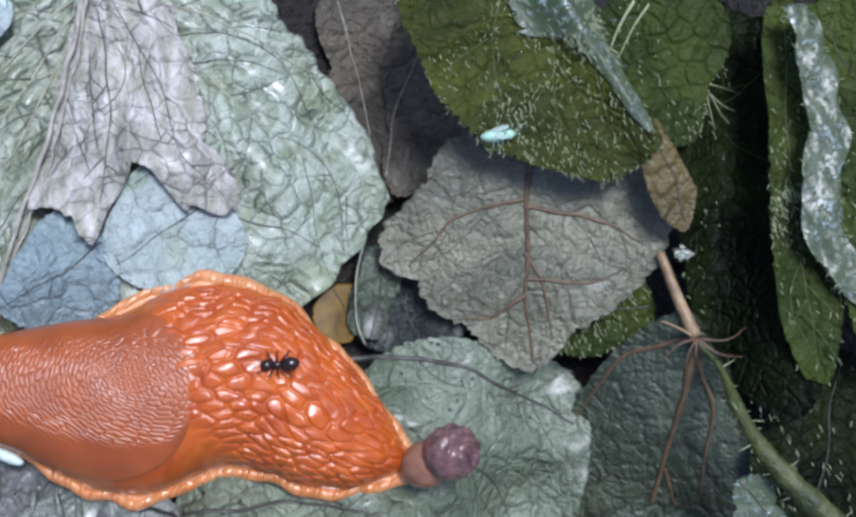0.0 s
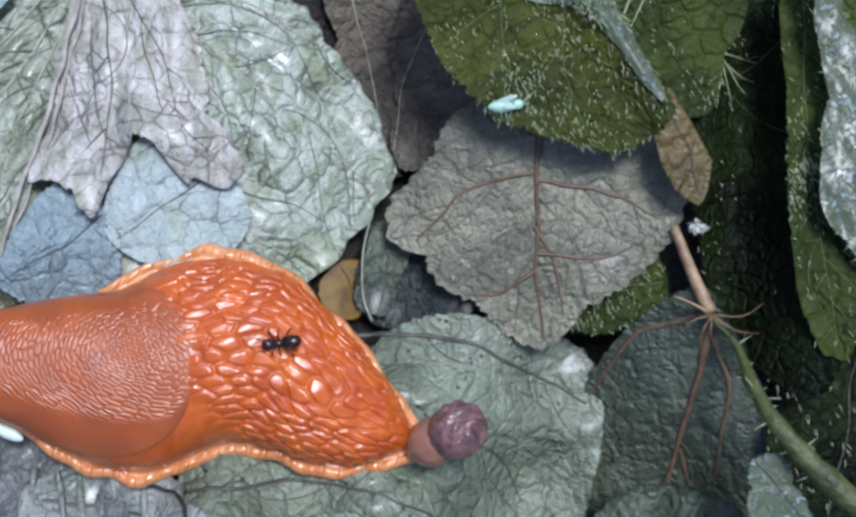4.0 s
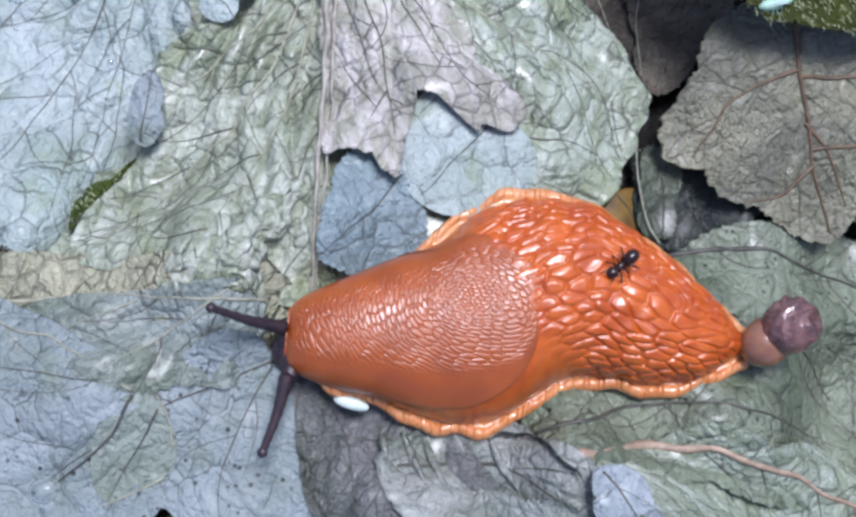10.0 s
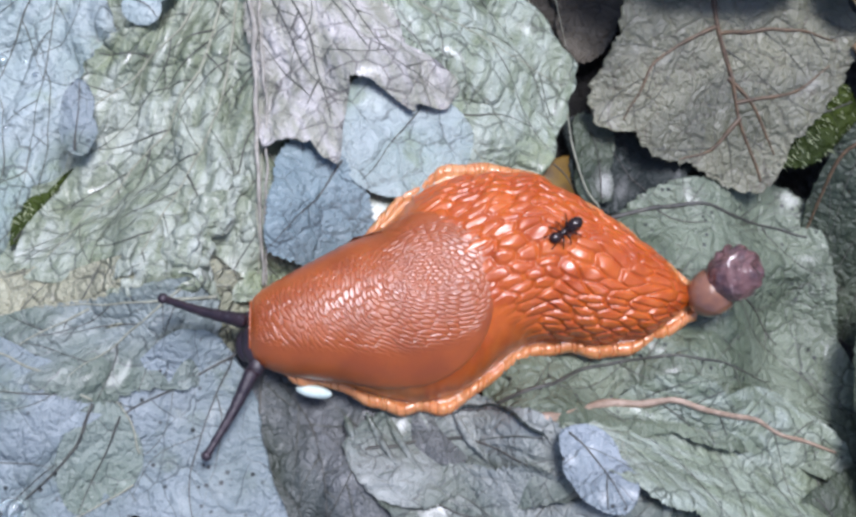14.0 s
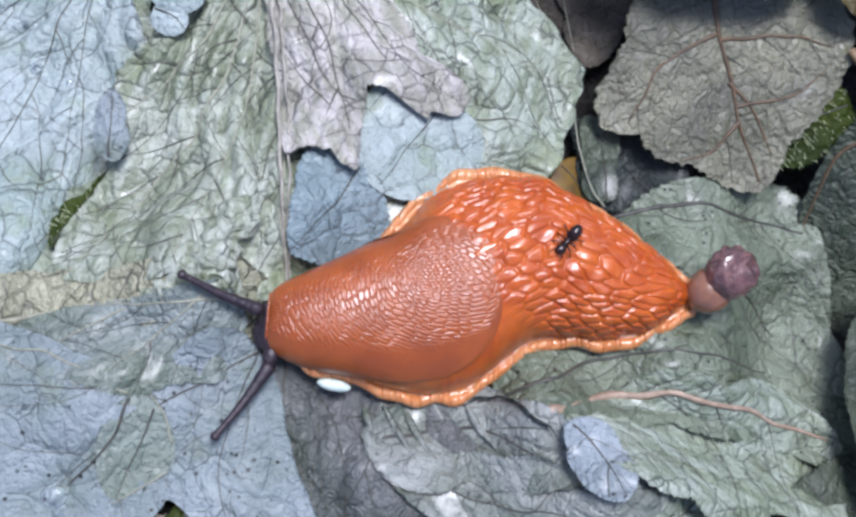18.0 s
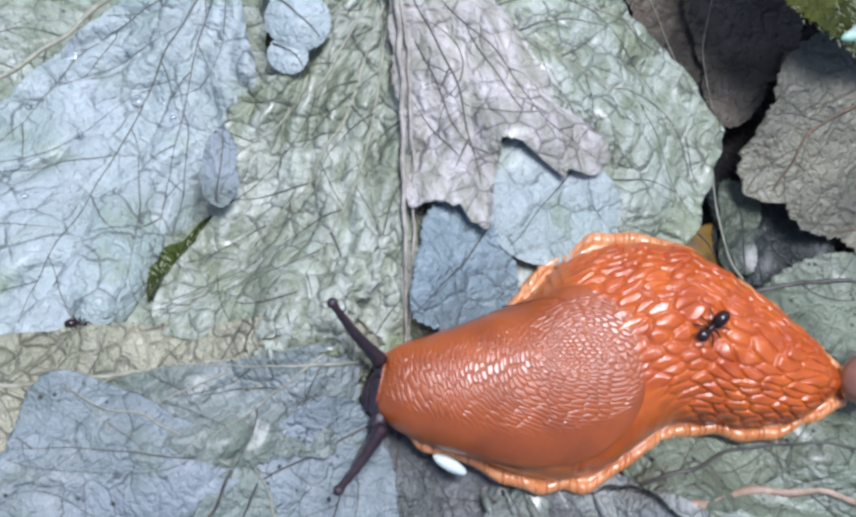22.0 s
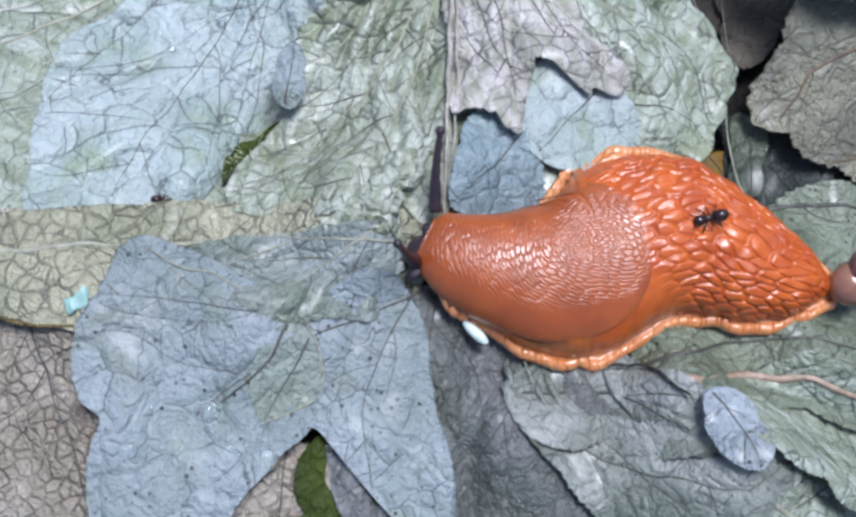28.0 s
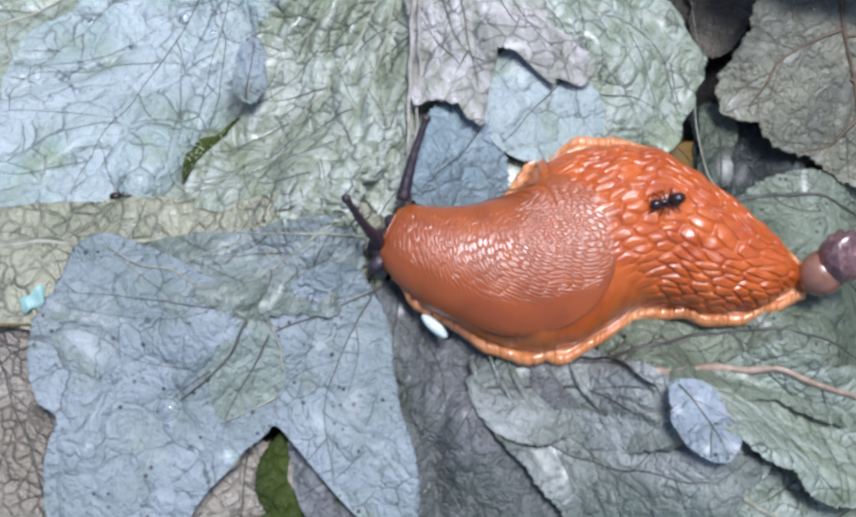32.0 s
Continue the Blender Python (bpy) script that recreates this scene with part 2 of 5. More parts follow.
M_VEIN = plain_material("leaf_vein", (0.36, 0.36, 0.27), (0.22, 0.22, 0.16), 500, 0.45)
M_DARKVEIN = plain_material("dark_vein", (0.085, 0.08, 0.065), (0.04, 0.04, 0.035), 500, 0.45)
M_BROWNVEIN = plain_material("brown_vein", (0.15, 0.095, 0.05), (0.07, 0.045, 0.026), 500, 0.45)
M_NETVEIN = plain_material("fine_vein", (0.12, 0.12, 0.095), (0.06, 0.062, 0.05), 500, 0.45)
M_RIB = plain_material("dry_midrib", (0.42, 0.39, 0.33), (0.25, 0.23, 0.19), 420, 0.45, 0.8, 0.0006)
M_PINKRIB = plain_material("pinkish_midrib", (0.42, 0.31, 0.23), (0.27, 0.19, 0.13), 420, 0.42, 0.6, 0.0005)
M_GREENVEIN = plain_material("green_vein", (0.11, 0.14, 0.03), (0.06, 0.08, 0.015), 500, 0.45)
M_SOIL = plain_material("wet_soil", (0.018, 0.014, 0.010), (0.006, 0.005, 0.004), 220, 0.6, 1.0, 0.002)
M_STALK = plain_material("dry_stalk", (0.34, 0.24, 0.13), (0.18, 0.11, 0.06), 420, 0.5)
M_STEM = plain_material("green_stem", (0.085, 0.10, 0.025), (0.025, 0.035, 0.008), 160, 0.5, 0.9, 0.001)
M_HAIR = plain_material("leaf_hair", (0.42, 0.46, 0.28), (0.3, 0.34, 0.18), 300, 0.4)
SKIN = dict(Subsurface_Weight=0.12, Subsurface_Radius=(0.004, 0.0012, 0.0004), Subsurface_Scale=0.6, Coat_Weight=0.6, Coat_Roughness=0.25)
M_BODY = plain_material("slug_body_skin", (0.52, 0.108, 0.004), (0.38, 0.062, 0.003), 200, 0.34, 0.3, 0.0003, **SKIN)
M_MANTLE = plain_material("slug_mantle_skin", (0.36, 0.078, 0.007), (0.275, 0.056, 0.005), 160, 0.36, 0.3, 0.0002, **{**SKIN, "Coat_Weight": 0.8, "Coat_Roughness": 0.36})
M_FLANK = plain_material("slug_flank_skin", (0.47, 0.12, 0.011), (0.37, 0.08, 0.006), 180, 0.36, 0.3, 0.0002, **SKIN)
M_FRINGE = plain_material("slug_foot_fringe", (0.66, 0.29, 0.11), (0.55, 0.18, 0.045), 260, 0.25, 0.5, 0.0004, **{**SKIN, "Coat_Weight": 0.9, "Coat_Roughness": 0.17})
M_UPFRINGE = plain_material("slug_upper_fringe", (0.66, 0.33, 0.14), (0.54, 0.20, 0.06), 260, 0.25, 0.5, 0.0004, **{**SKIN, "Coat_Weight": 0.9, "Coat_Roughness": 0.17})
M_HEAD = plain_material("slug_head_skin", (0.036, 0.022, 0.028), (0.018, 0.012, 0.018), 500, 0.36, 0.8, 0.0003, Coat_Weight=0.15, Coat_Roughness=0.2)
M_PLUG = plain_material("slime_plug", (0.20, 0.095, 0.085), (0.06, 0.03, 0.035), 300, 0.1, 1.0, 0.0010, Coat_Weight=1.0, Coat_Roughness=0.05)
M_PLUGBASE = plain_material("slime_base", (0.26, 0.115, 0.06), (0.16, 0.075, 0.05), 260, 0.15, 0.3, 0.0004, Coat_Weight=1.0, Coat_Roughness=0.08)
M_ANT = plain_material("ant_shell", (0.028, 0.011, 0.008), (0.01, 0.005, 0.005), 900, 0.22, 0.2, 0.0001)
M_APHID = plain_material("aphid_skin", (0.42, 0.62, 0.48), (0.34, 0.54, 0.42), 900, 0.35)
M_WHITE = plain_material("white_pupa", (0.66, 0.74, 0.66), (0.52, 0.62, 0.55), 900, 0.35)
M_DROP = Mat("water_drop").done((0.95, 0.98, 1.0), 0.02, Transmission_Weight=1.0, IOR=1.33)
M_WING = plain_material("aphid_wing", (0.6, 0.72, 0.66), (0.5, 0.62, 0.56), 900, 0.2, Alpha=0.5)
M_MINT = plain_material("mint_skin", (0.24, 0.42, 0.37), (0.32, 0.48, 0.43), 700, 0.3)
M_YELLOW = plain_material("yellow_leaf_bit", (0.17, 0.095, 0.003), (0.07, 0.035, 0.002), 300, 0.6)


# ---------------------------------------------------------------- builders
PROPS = [(0, 0.1, 0), (3.4, 0.3, -1.4), (3.1, 1.8, -1.45), (1.2, 0.2, -0.45), (-2, 2, -0.5), (-1.7, 0.6, -0.3),
         (-1.9, -2.3, 0.5), (-4.8, -1.2, -0.75), (-7.5, 1.3, -1.05), (-6.4, 0.6, -0.95), (-3.4, -3.3, 1.0), (-5.1, -5.4, 0.9),
         (-5.5, -6.8, 0.65), (-3.6, -6.7, 0.35), (-7, -7, 0.95), (-7.7, -5.1, 1.2), (-6.8, -3.3, 0.3), (-0.3, -6.5, 0.4),
         (2.4, -5.6, 0.9), (3.4, -6.8, 1.2), (4.7, -4.6, 0.2), (7.7, -1.7, -2.1), (7.4, -3.9, -2.1), (4, -1.5, -1.3),
         (8.2, -2, -1.7), (-0.7, -1.4, 0.1), (1.5, -3, -0.5), (0.4, -5.2, -0.15), (-1, -4.8, 0.0), (1.3, -4.9, -0.15), (3.5, -4.3, -0.3),
         (-1.8, -4.3, 0.2), (5.2, -3.6, -0.5), (0, -3.4, -0.3), (2.5, -1.5, -0.9), (0.3, -2.2, -0.1), (10.5, 2, -1.5), (10, -4, -2)]


def heap(x, y):
    """Height of the leaf heap, cm, between the things that prop it up."""
    x, y = np.asarray(x, float), np.asarray(y, float)
    up, all_w = 0.0, 0.0
    for px, py, pz in PROPS:
        w = ((px - x) ** 2 + (py - y) ** 2 + 0.15) ** -1.5
        up, all_w = up + w * pz, all_w + w
    return up / all_w


def ripple(x, y, seed, size=1.0):
    """Smooth unevenness of about -1 to 1 with waves of about size cm."""
    r = np.random.RandomState(seed)
    out = 0.0
    for n in range(7):
        a, k, f = r.uniform(0, 6.28), r.uniform(0.6, 2.0) * 3.0 / size, r.uniform(0, 6.28)
        out = out + np.sin(k * (x * np.cos(a) + y * np.sin(a)) + f) / 3.2
    return out


def mesh(name, verts, faces, material, parent=None, label="", smooth=True, origin=None):
    """Links a mesh (cm) under a thing; its points are given in the plan and kept from the thing's base."""
    base = np.array(parent["base"] if parent is not None and "base" in parent else (origin or (0, 0, 0)), float)
    me = bpy.data.meshes.new(name)
    me.from_pydata([tuple(v) for v in (np.asarray(verts, float) - base) * CM], [], [tuple(f) for f in faces])
    me.materials.append(material)
    if smooth:
        me.polygons.foreach_set("use_smooth", [True] * len(me.polygons))
    ob = new(name, me)
    if parent is not None:
        ob.parent = parent
        ob["base"] = tuple(base)
    else:
        ob.location = base * CM
        ob["base"] = tuple(base)
    if label:
        tagged(ob, label)
    return ob


def thing(name, x, y, z, label, category, group="", kind=""):
    ob = new(name)
    ob.empty_display_size = 0.01
    ob.location = (x * CM, y * CM, z * CM)
    ob["base"] = (x, y, z)
    return tagged(ob, label, category, group, kind)


def grid_faces(n, m, closed=False):
    """Faces of n rows of m points."""
    return [(a * m + b, a * m + (b + 1) % m, (a + 1) * m + (b + 1) % m, (a + 1) * m + b)
            for a in range(n - 1) for b in range(m if closed else m - 1)]


def tube(points, radii, sides=6):
    """Verts and faces of a round strand along points (cm)."""
    p = np.asarray(points, float)
    radii = np.broadcast_to(np.asarray(radii, float), (len(p),))
    d = np.gradient(p, axis=0)
    d /= np.linalg.norm(d, axis=1, keepdims=True) + 1e-9
    up = np.where(np.abs(d[:, 2:3]) > 0.9, (1.0, 0, 0), (0, 0, 1.0))
    a = np.cross(d, up)
    a /= np.linalg.norm(a, axis=1, keepdims=True) + 1e-9
    b = np.cross(a, d)
    t = np.arange(sides) * 2 * np.pi / sides
    ring = p[:, None] + radii[:, None, None] * (np.cos(t)[None, :, None] * a[:, None] + np.sin(t)[None, :, None] * b[:, None])
    f = grid_faces(len(p), sides, True)
    f += [tuple(range(sides))[::-1], tuple(range((len(p) - 1) * sides, len(p) * sides))]
    return ring.reshape(-1, 3), f


def joined(pieces):
    vs, fs, k = [], [], 0
    for v, f in pieces:
        vs.append(v)
        fs += [tuple(i + k for i in q) for q in f]
        k += len(v)
    return np.concatenate(vs), fs


def bend(points, n=24):
    """A smooth line through a few points (x, y or x, y, z)."""
    p = np.asarray(points, float)
    p = np.vstack([2 * p[0] - p[1], p, 2 * p[-1] - p[-2]])
    out = []
    segs = len(p) - 3
    for u in np.linspace(0, segs - 1e-6, n):
        i, t = int(u), u - int(u)
        a, b, c, d = p[i:i + 4]
        out.append(0.5 * (2 * b + (c - a) * t + (2 * a - 5 * b + 4 * c - d) * t * t + (3 * b - a - 3 * c + d) * t ** 3))
    return np.array(out)


def slope(z0, x0, y0, gx, gy):
    return lambda x, y: z0 + gx * (np.asarray(x) - x0) + gy * (np.asarray(y) - y0)


def outline(centre, corners):
    """The reach of a leaf, from the corners of its margin."""
    (cx, cy), out = centre, []
    for (ax, ay), (bx_, by_) in zip(corners, corners[1:] + corners[:1]):
        for f in np.linspace(0, 1, 12, endpoint=False):
            x, y = ax + (bx_ - ax) * f - cx, ay + (by_ - ay) * f - cy
            out.append((math.degrees(math.atan2(y, x)) % 360, math.hypot(x, y)))
    return sorted(out)


def vein_tree(veins, inside, seed, gap):
    """Side veins off the main ones, each grown until it meets another or the margin, as lines of points with their rank."""
    rnd = np.random.RandomState(seed + 900)
    taken, lines = {}, []
    cell, step = 0.055, 0.05

    def mark(points, key):
        for q in points:
            taken[(int(q[0] // cell), int(q[1] // cell))] = key

    def grow(o, d, key, own, most, pull, bendy):
        q, path = np.array(o, float), [np.array(o, float)]
        turn = rnd.uniform(-1, 1) * bendy
        for n in range(int(most / step)):
            if n % 5 == 0:
                turn = 0.6 * turn + rnd.uniform(-1, 1) * bendy
            a = turn * step
            d = np.array([d[0] * math.cos(a) - d[1] * math.sin(a), d[0] * math.sin(a) + d[1] * math.cos(a)]) + pull * step
            d = d / math.hypot(*d)
            q = q + d * step
            if not inside(q[0], q[1]):
                break
            hit = taken.get((int(q[0] // cell), int(q[1] // cell)))
            path.append(q)
            if hit is not None and hit != own and hit != key and n > 1:
                break
        return np.array(path)

    for k, p in enumerate(veins):
        mark(p, ("main", k))
    ranks = [(p, ("main", k)) for k, p in enumerate(veins)]
    for rank, space, most, angle, bendy in ((1, gap, 4.0, 46, 0.9),):
        grown = []
        for p, own in ranks:
            if len(p) < 4:
                continue
            run = np.r_[0, np.cumsum(np.hypot(*np.diff(p, axis=0).T))]
            at, s = space * rnd.uniform(0.3, 0.8), 1
            while at < run[-1] - 0.08:
                n = min(int(np.searchsorted(run, at)), len(p) - 2)
                d = p[n + 1] - p[max(n - 1, 0)]
                d = d / (math.hypot(*d) + 1e-9)
                a = radians(s * (angle + rnd.uniform(-9, 9)))
                g = np.array([d[0] * math.cos(a) - d[1] * math.sin(a), d[0] * math.sin(a) + d[1] * math.cos(a)])
                key = (rank, len(lines) + len(grown))
                q = grow(p[n], g, key, own, most, d * (0.28 if rank == 1 else 0.0), bendy)
                if len(q) > 3:
                    mark(q[2:], key)
                    grown.append((q, key))
                    lines.append((q, rank))
                s = -s
                at += space * rnd.uniform(0.35, 0.65)
        ranks = grown
    return lines


def puffs(lines, wide, x, y):
    """0 on the veins to 1 between them, at points x, y."""
    pts = np.concatenate(lines)
    x0, y0, h = x.min() - 0.4, y.min() - 0.4, 0.03
    nx, ny = int((x.max() - x0 + 0.4) / h) + 2, int((y.max() - y0 + 0.4) / h) + 2
    near = np.full((nx, ny), wide)
    r = int(wide / h) + 1
    di, dj = np.meshgrid(np.arange(-r, r + 1), np.arange(-r, r + 1))
    ci, cj = ((pts[:, 0] - x0) / h).astype(int), ((pts[:, 1] - y0) / h).astype(int)
    for a, b in zip(di.ravel(), dj.ravel()):
        ia, jb = ci + a, cj + b
        ok = (ia >= 0) & (jb >= 0) & (ia < nx) & (jb < ny)
        d = np.hypot(x0 + ia * h - pts[:, 0], y0 + jb * h - pts[:, 1])
        np.minimum.at(near, (ia[ok], jb[ok]), d[ok])
    u, w = (x - x0) / h, (y - y0) / h
    a, b = u.astype(int), w.astype(int)
    u, w = u - a, w - b
    d = (near[a, b] * (1 - u) + near[a + 1, b] * u) * (1 - w) + (near[a, b + 1] * (1 - u) + near[a + 1, b + 1] * u) * w
    return np.sin(np.clip(d / wide, 0, 1) * np.pi / 2)


def dead_leaf(name, centre, reach, material, label, veins=(), lift=0.0, under=None, wave=0.05, size=1.2, curl=0.0, tooth=0.03,
              teeth=60, seed=1, vein_mat=None, vein_r=0.05, soft=3, rings=26, spokes=260, side=True, category="leaf", group="leaf litter",
              pleat=None, shape=None, hairs=0, side_mat=None, gap=1.0, puff=0.05, side_r=0.015):
    """A leaf: its margin's reach (cm) at bearings (degrees) from its centre, laid over the heap or a slope of its own."""
    cx, cy = centre
    deg = np.array([b for b, _ in reach], float)
    far = np.array([r for _, r in reach], float)
    if side:
        rings, spokes = int(max(rings, far.mean() / 0.055)), int(max(spokes, far.mean() * 6.28 / 0.055))
    t = np.arange(spokes) * 360.0 / spokes
    r = np.interp(t, deg, far, period=360)
    kern = np.exp(-0.5 * (np.arange(-24, 25) * 360.0 / spokes / soft) ** 2)
    r = np.convolve(np.r_[r[-24:], r, r[:24]], kern / kern.sum(), "valid")
    rnd = np.random.RandomState(seed)
    saw = (t / 360 * teeth) % 1
    even = r.copy()
    jag = np.interp(t, np.arange(260) * 360 / 260, rnd.randn(260), period=360)
    r = r + tooth * (np.where(saw < 0.75, saw / 0.75, (1 - saw) / 0.25) - 0.5) * (0.6 + 0.8 * rnd.rand(teeth + 1)[(t / 360 * teeth).astype(int)]) + 0.4 * tooth * jag
    under = under or heap

    def z_at(x, y):
        x, y = np.asarray(x, float), np.asarray(y, float)
        z = under(x, y) + lift + wave * ripple(x, y, seed, size)
        if pleat:
            jx, jy, many, high = pleat
            far_off = np.hypot(x - jx, y - jy)
            fold = np.arctan2(y - jy, x - jx) * many + 1.2 * ripple(x, y, seed + 50, 1.6)
            high = high(x) if callable(high) else high
            z = z + high * np.abs(np.sin(fold)) * np.clip(far_off / 2.5, 0, 1)
        return z + shape(x, y) if shape else z

    f = (np.arange(1, rings + 1) / rings) ** 0.8
    round_ = np.full(spokes, even.mean())
    span = f[:, None] * (even[None] * f[:, None] ** 0.5 + round_[None] * (1 - f[:, None] ** 0.5)) + f[:, None] ** 8 * (r - even)[None]
    x = cx + span * np.cos(np.radians(t))[None]
    y = cy + span * np.sin(np.radians(t))[None]
    vm = vein_mat or M_VEIN
    edge_r = list(r) + [r[0]]

    def inside(px, py):
        k = math.degrees(math.atan2(py - cy, px - cx)) % 360 / 360 * spokes
        return math.hypot(px - cx, py - cy) < 0.975 * edge_r[int(k)]

    if not len(veins):
        w = radians(t[int(np.argmax(r))])
        ends = [np.interp(np.degrees(w + h) % 360, t, r, period=360) * 0.9 for h in (0, np.pi)]
        veins = [((cx - np.cos(w) * ends[1], cy - np.sin(w) * ends[1]), (cx + 0.06, cy + 0.05), (cx + np.cos(w) * ends[0], cy + np.sin(w) * ends[0]))]
        vein_r, vm = min(vein_r, 0.012), M_DARKVEIN
    mains = []
    for k, line in enumerate(veins):
        p = bend(line, 90)
        p = p + 0.035 * np.stack([ripple(p[:, 0], p[:, 1], seed + k, 0.9), ripple(p[:, 1], p[:, 0], seed + k + 7, 0.6)], 1)
        keep = np.array([inside(*q) for q in p])
        if keep.sum() < 8:
            continue
        mains.append(p[:len(p) - int(np.argmax(keep[::-1]))])
    z = z_at(x, y) + curl * f[:, None] ** 5 * (0.5 + 0.5 * np.sin(np.radians(t) * 3 + seed))[None]
    tree = vein_tree(mains, inside, seed, gap) if side and mains else []
    if tree:
        broad = mains + [q for q, k in tree if k == 1]
        z = z + 1.3 * puff * puffs(broad, 0.45, x, y)
    top = np.stack([x, y, z], -1).reshape(-1, 3)
    mid = np.array([[cx, cy, float(z[0].mean())]])
    thick = 0.025
    v = np.vstack([top, mid, top - (0, 0, thick), mid - (0, 0, thick)])
    n = len(top)
    faces = [q[::-1] for q in grid_faces(rings, spokes, True)]
    faces += [(n, i, (i + 1) % spokes) for i in range(spokes)]
    off = n + 1
    faces += [tuple(i + off for i in q[::-1]) for q in faces]
    last = (rings - 1) * spokes
    faces += [(last + i, off + last + i, off + last + (i + 1) % spokes, last + (i + 1) % spokes)[::-1] for i in range(spokes)]
    leaf = thing(name, cx, cy, float(z_at(cx, cy)), label, category, group)
    mesh("blade", v, faces, material, leaf)
    for k, p in enumerate(mains):
        rad = vein_r * (1.5 if k == 0 else 1.0) * np.linspace(1, 0.3, len(p)) * (1 + 0.15 * ripple(p[:, 0], p[:, 1], seed + 90, 0.3))
        mesh("vein", *tube(np.column_stack([p, z_at(p[:, 0], p[:, 1]) - rad * 0.25 + 0.014]), rad), vm, leaf)
    if tree:
        twigs = []
        for q, k in tree:
            rr = side_r * np.linspace(1, 0.6, len(q)) * (0.75 + 0.35 * ripple(q[:, 0], q[:, 1], seed + 33, 0.8))
            twigs.append((q, rr))
        every = np.concatenate([q for q, _ in twigs])
        rise = z_at(every[:, 0], every[:, 1]) + 0.012
        cut = np.cumsum([len(q) for q, _ in twigs])[:-1]
        twigs = [tube(np.column_stack([q, h]), rr, 4) for (q, rr), h in zip(twigs, np.split(rise, cut))]
        tagged(mesh("vein_net", *joined(twigs), side_mat or M_NETVEIN, leaf), kind="stuff")
    if hairs:
        fuzz = []
        for h in range(hairs):
            b, e = rnd.uniform(0, 360), np.sqrt(rnd.uniform(0, 1)) * 1.02
            o = np.array([cx, cy]) + e * np.interp(b, t, r, period=360) * np.array([np.cos(radians(b)), np.sin(radians(b))])
            w = rnd.uniform(-0.7, 0.7) - 1.1
            ln = rnd.uniform(0.05, 0.14)
            o3 = np.array([*o, float(z_at(*o))])
            fuzz.append(tube([o3, o3 + (np.cos(w) * ln * 0.5, np.sin(w) * ln * 0.5, ln * 0.35), o3 + (np.cos(w) * ln, np.sin(w) * ln, ln * 0.45)], (0.011, 0.008, 0.003), 3))
        tagged(mesh("fuzz", *joined(fuzz), M_HAIR, leaf), kind="stuff")
    return leaf, z_at


def ball(centre, radii, turn=(0, 0, 0), n=14, m=20):
    """Verts and faces of an egg-shaped piece."""
    e = Euler([radians(a) for a in turn]).to_matrix()
    u = np.linspace(0.02, np.pi - 0.02, n)
    w = np.arange(m) * 2 * np.pi / m
    p = np.stack([np.cos(u)[:, None] + 0 * w[None], np.sin(u)[:, None] * np.cos(w)[None], np.sin(u)[:, None] * np.sin(w)[None]], -1).reshape(-1, 3)
    p = (p * radii) @ np.array(e).T + np.array(centre)
    return p, grid_faces(n, m, True) + [tuple(range(m))[::-1], tuple(range((n - 1) * m, n * m))]


# ---------------------------------------------------------------- ground
out = np.array([40.0, 120.0, 500.0, 4000.0])
gx, gy = np.meshgrid(np.r_[-out[::-1], np.linspace(-16, 20, 150), out], np.r_[-out[::-1], np.linspace(-16, 14, 130), out])
near = np.exp(-np.maximum(np.hypot(gx, gy) - 18, 0) / 8)
gz = (heap(gx, gy) + 0.12 * ripple(gx, gy, 3, 1.5) + 0.05 * ripple(gx, gy, 4, 0.4)) * near - 0.55
tagged(mesh("ground", np.stack([gx, gy, gz], -1).reshape(-1, 3), grid_faces(138, 158), M_SOIL), "dark damp soil under the leaf litter", "soil", kind="structure")

# ---------------------------------------------------------------- leaves, lowest first
dead_leaf("dead_leaf", (-8.2, 0.2), [(0, 4.6), (60, 4.4), (120, 4), (180, 3.6), (240, 4.2), (300, 4.5)], M_OLIVE, "pale grey-green dead leaf lying under the others", lift=-0.25, seed=31,
          veins=[((-6, 3.4), (-8, 1.5), (-11, -1)), ((-6, 3.4), (-8.5, 3), (-11.5, 2.4))])
dead_leaf("dead_leaf", (-8.0, -6.8), [(0, 4), (45, 3.4), (90, 3.2), (135, 3.6), (180, 3.4), (230, 4), (300, 4)], M_BROWN, "brown dead leaf with a fine dark vein net", lift=-0.12, seed=32,
          veins=[((-9.4, -4.2), (-8.2, -6.2), (-6.6, -9.6)), ((-9.2, -4.6), (-9.6, -6.5), (-9.8, -9))], vein_r=0.02, vein_mat=M_DARKVEIN, gap=0.8, side_r=0.013)
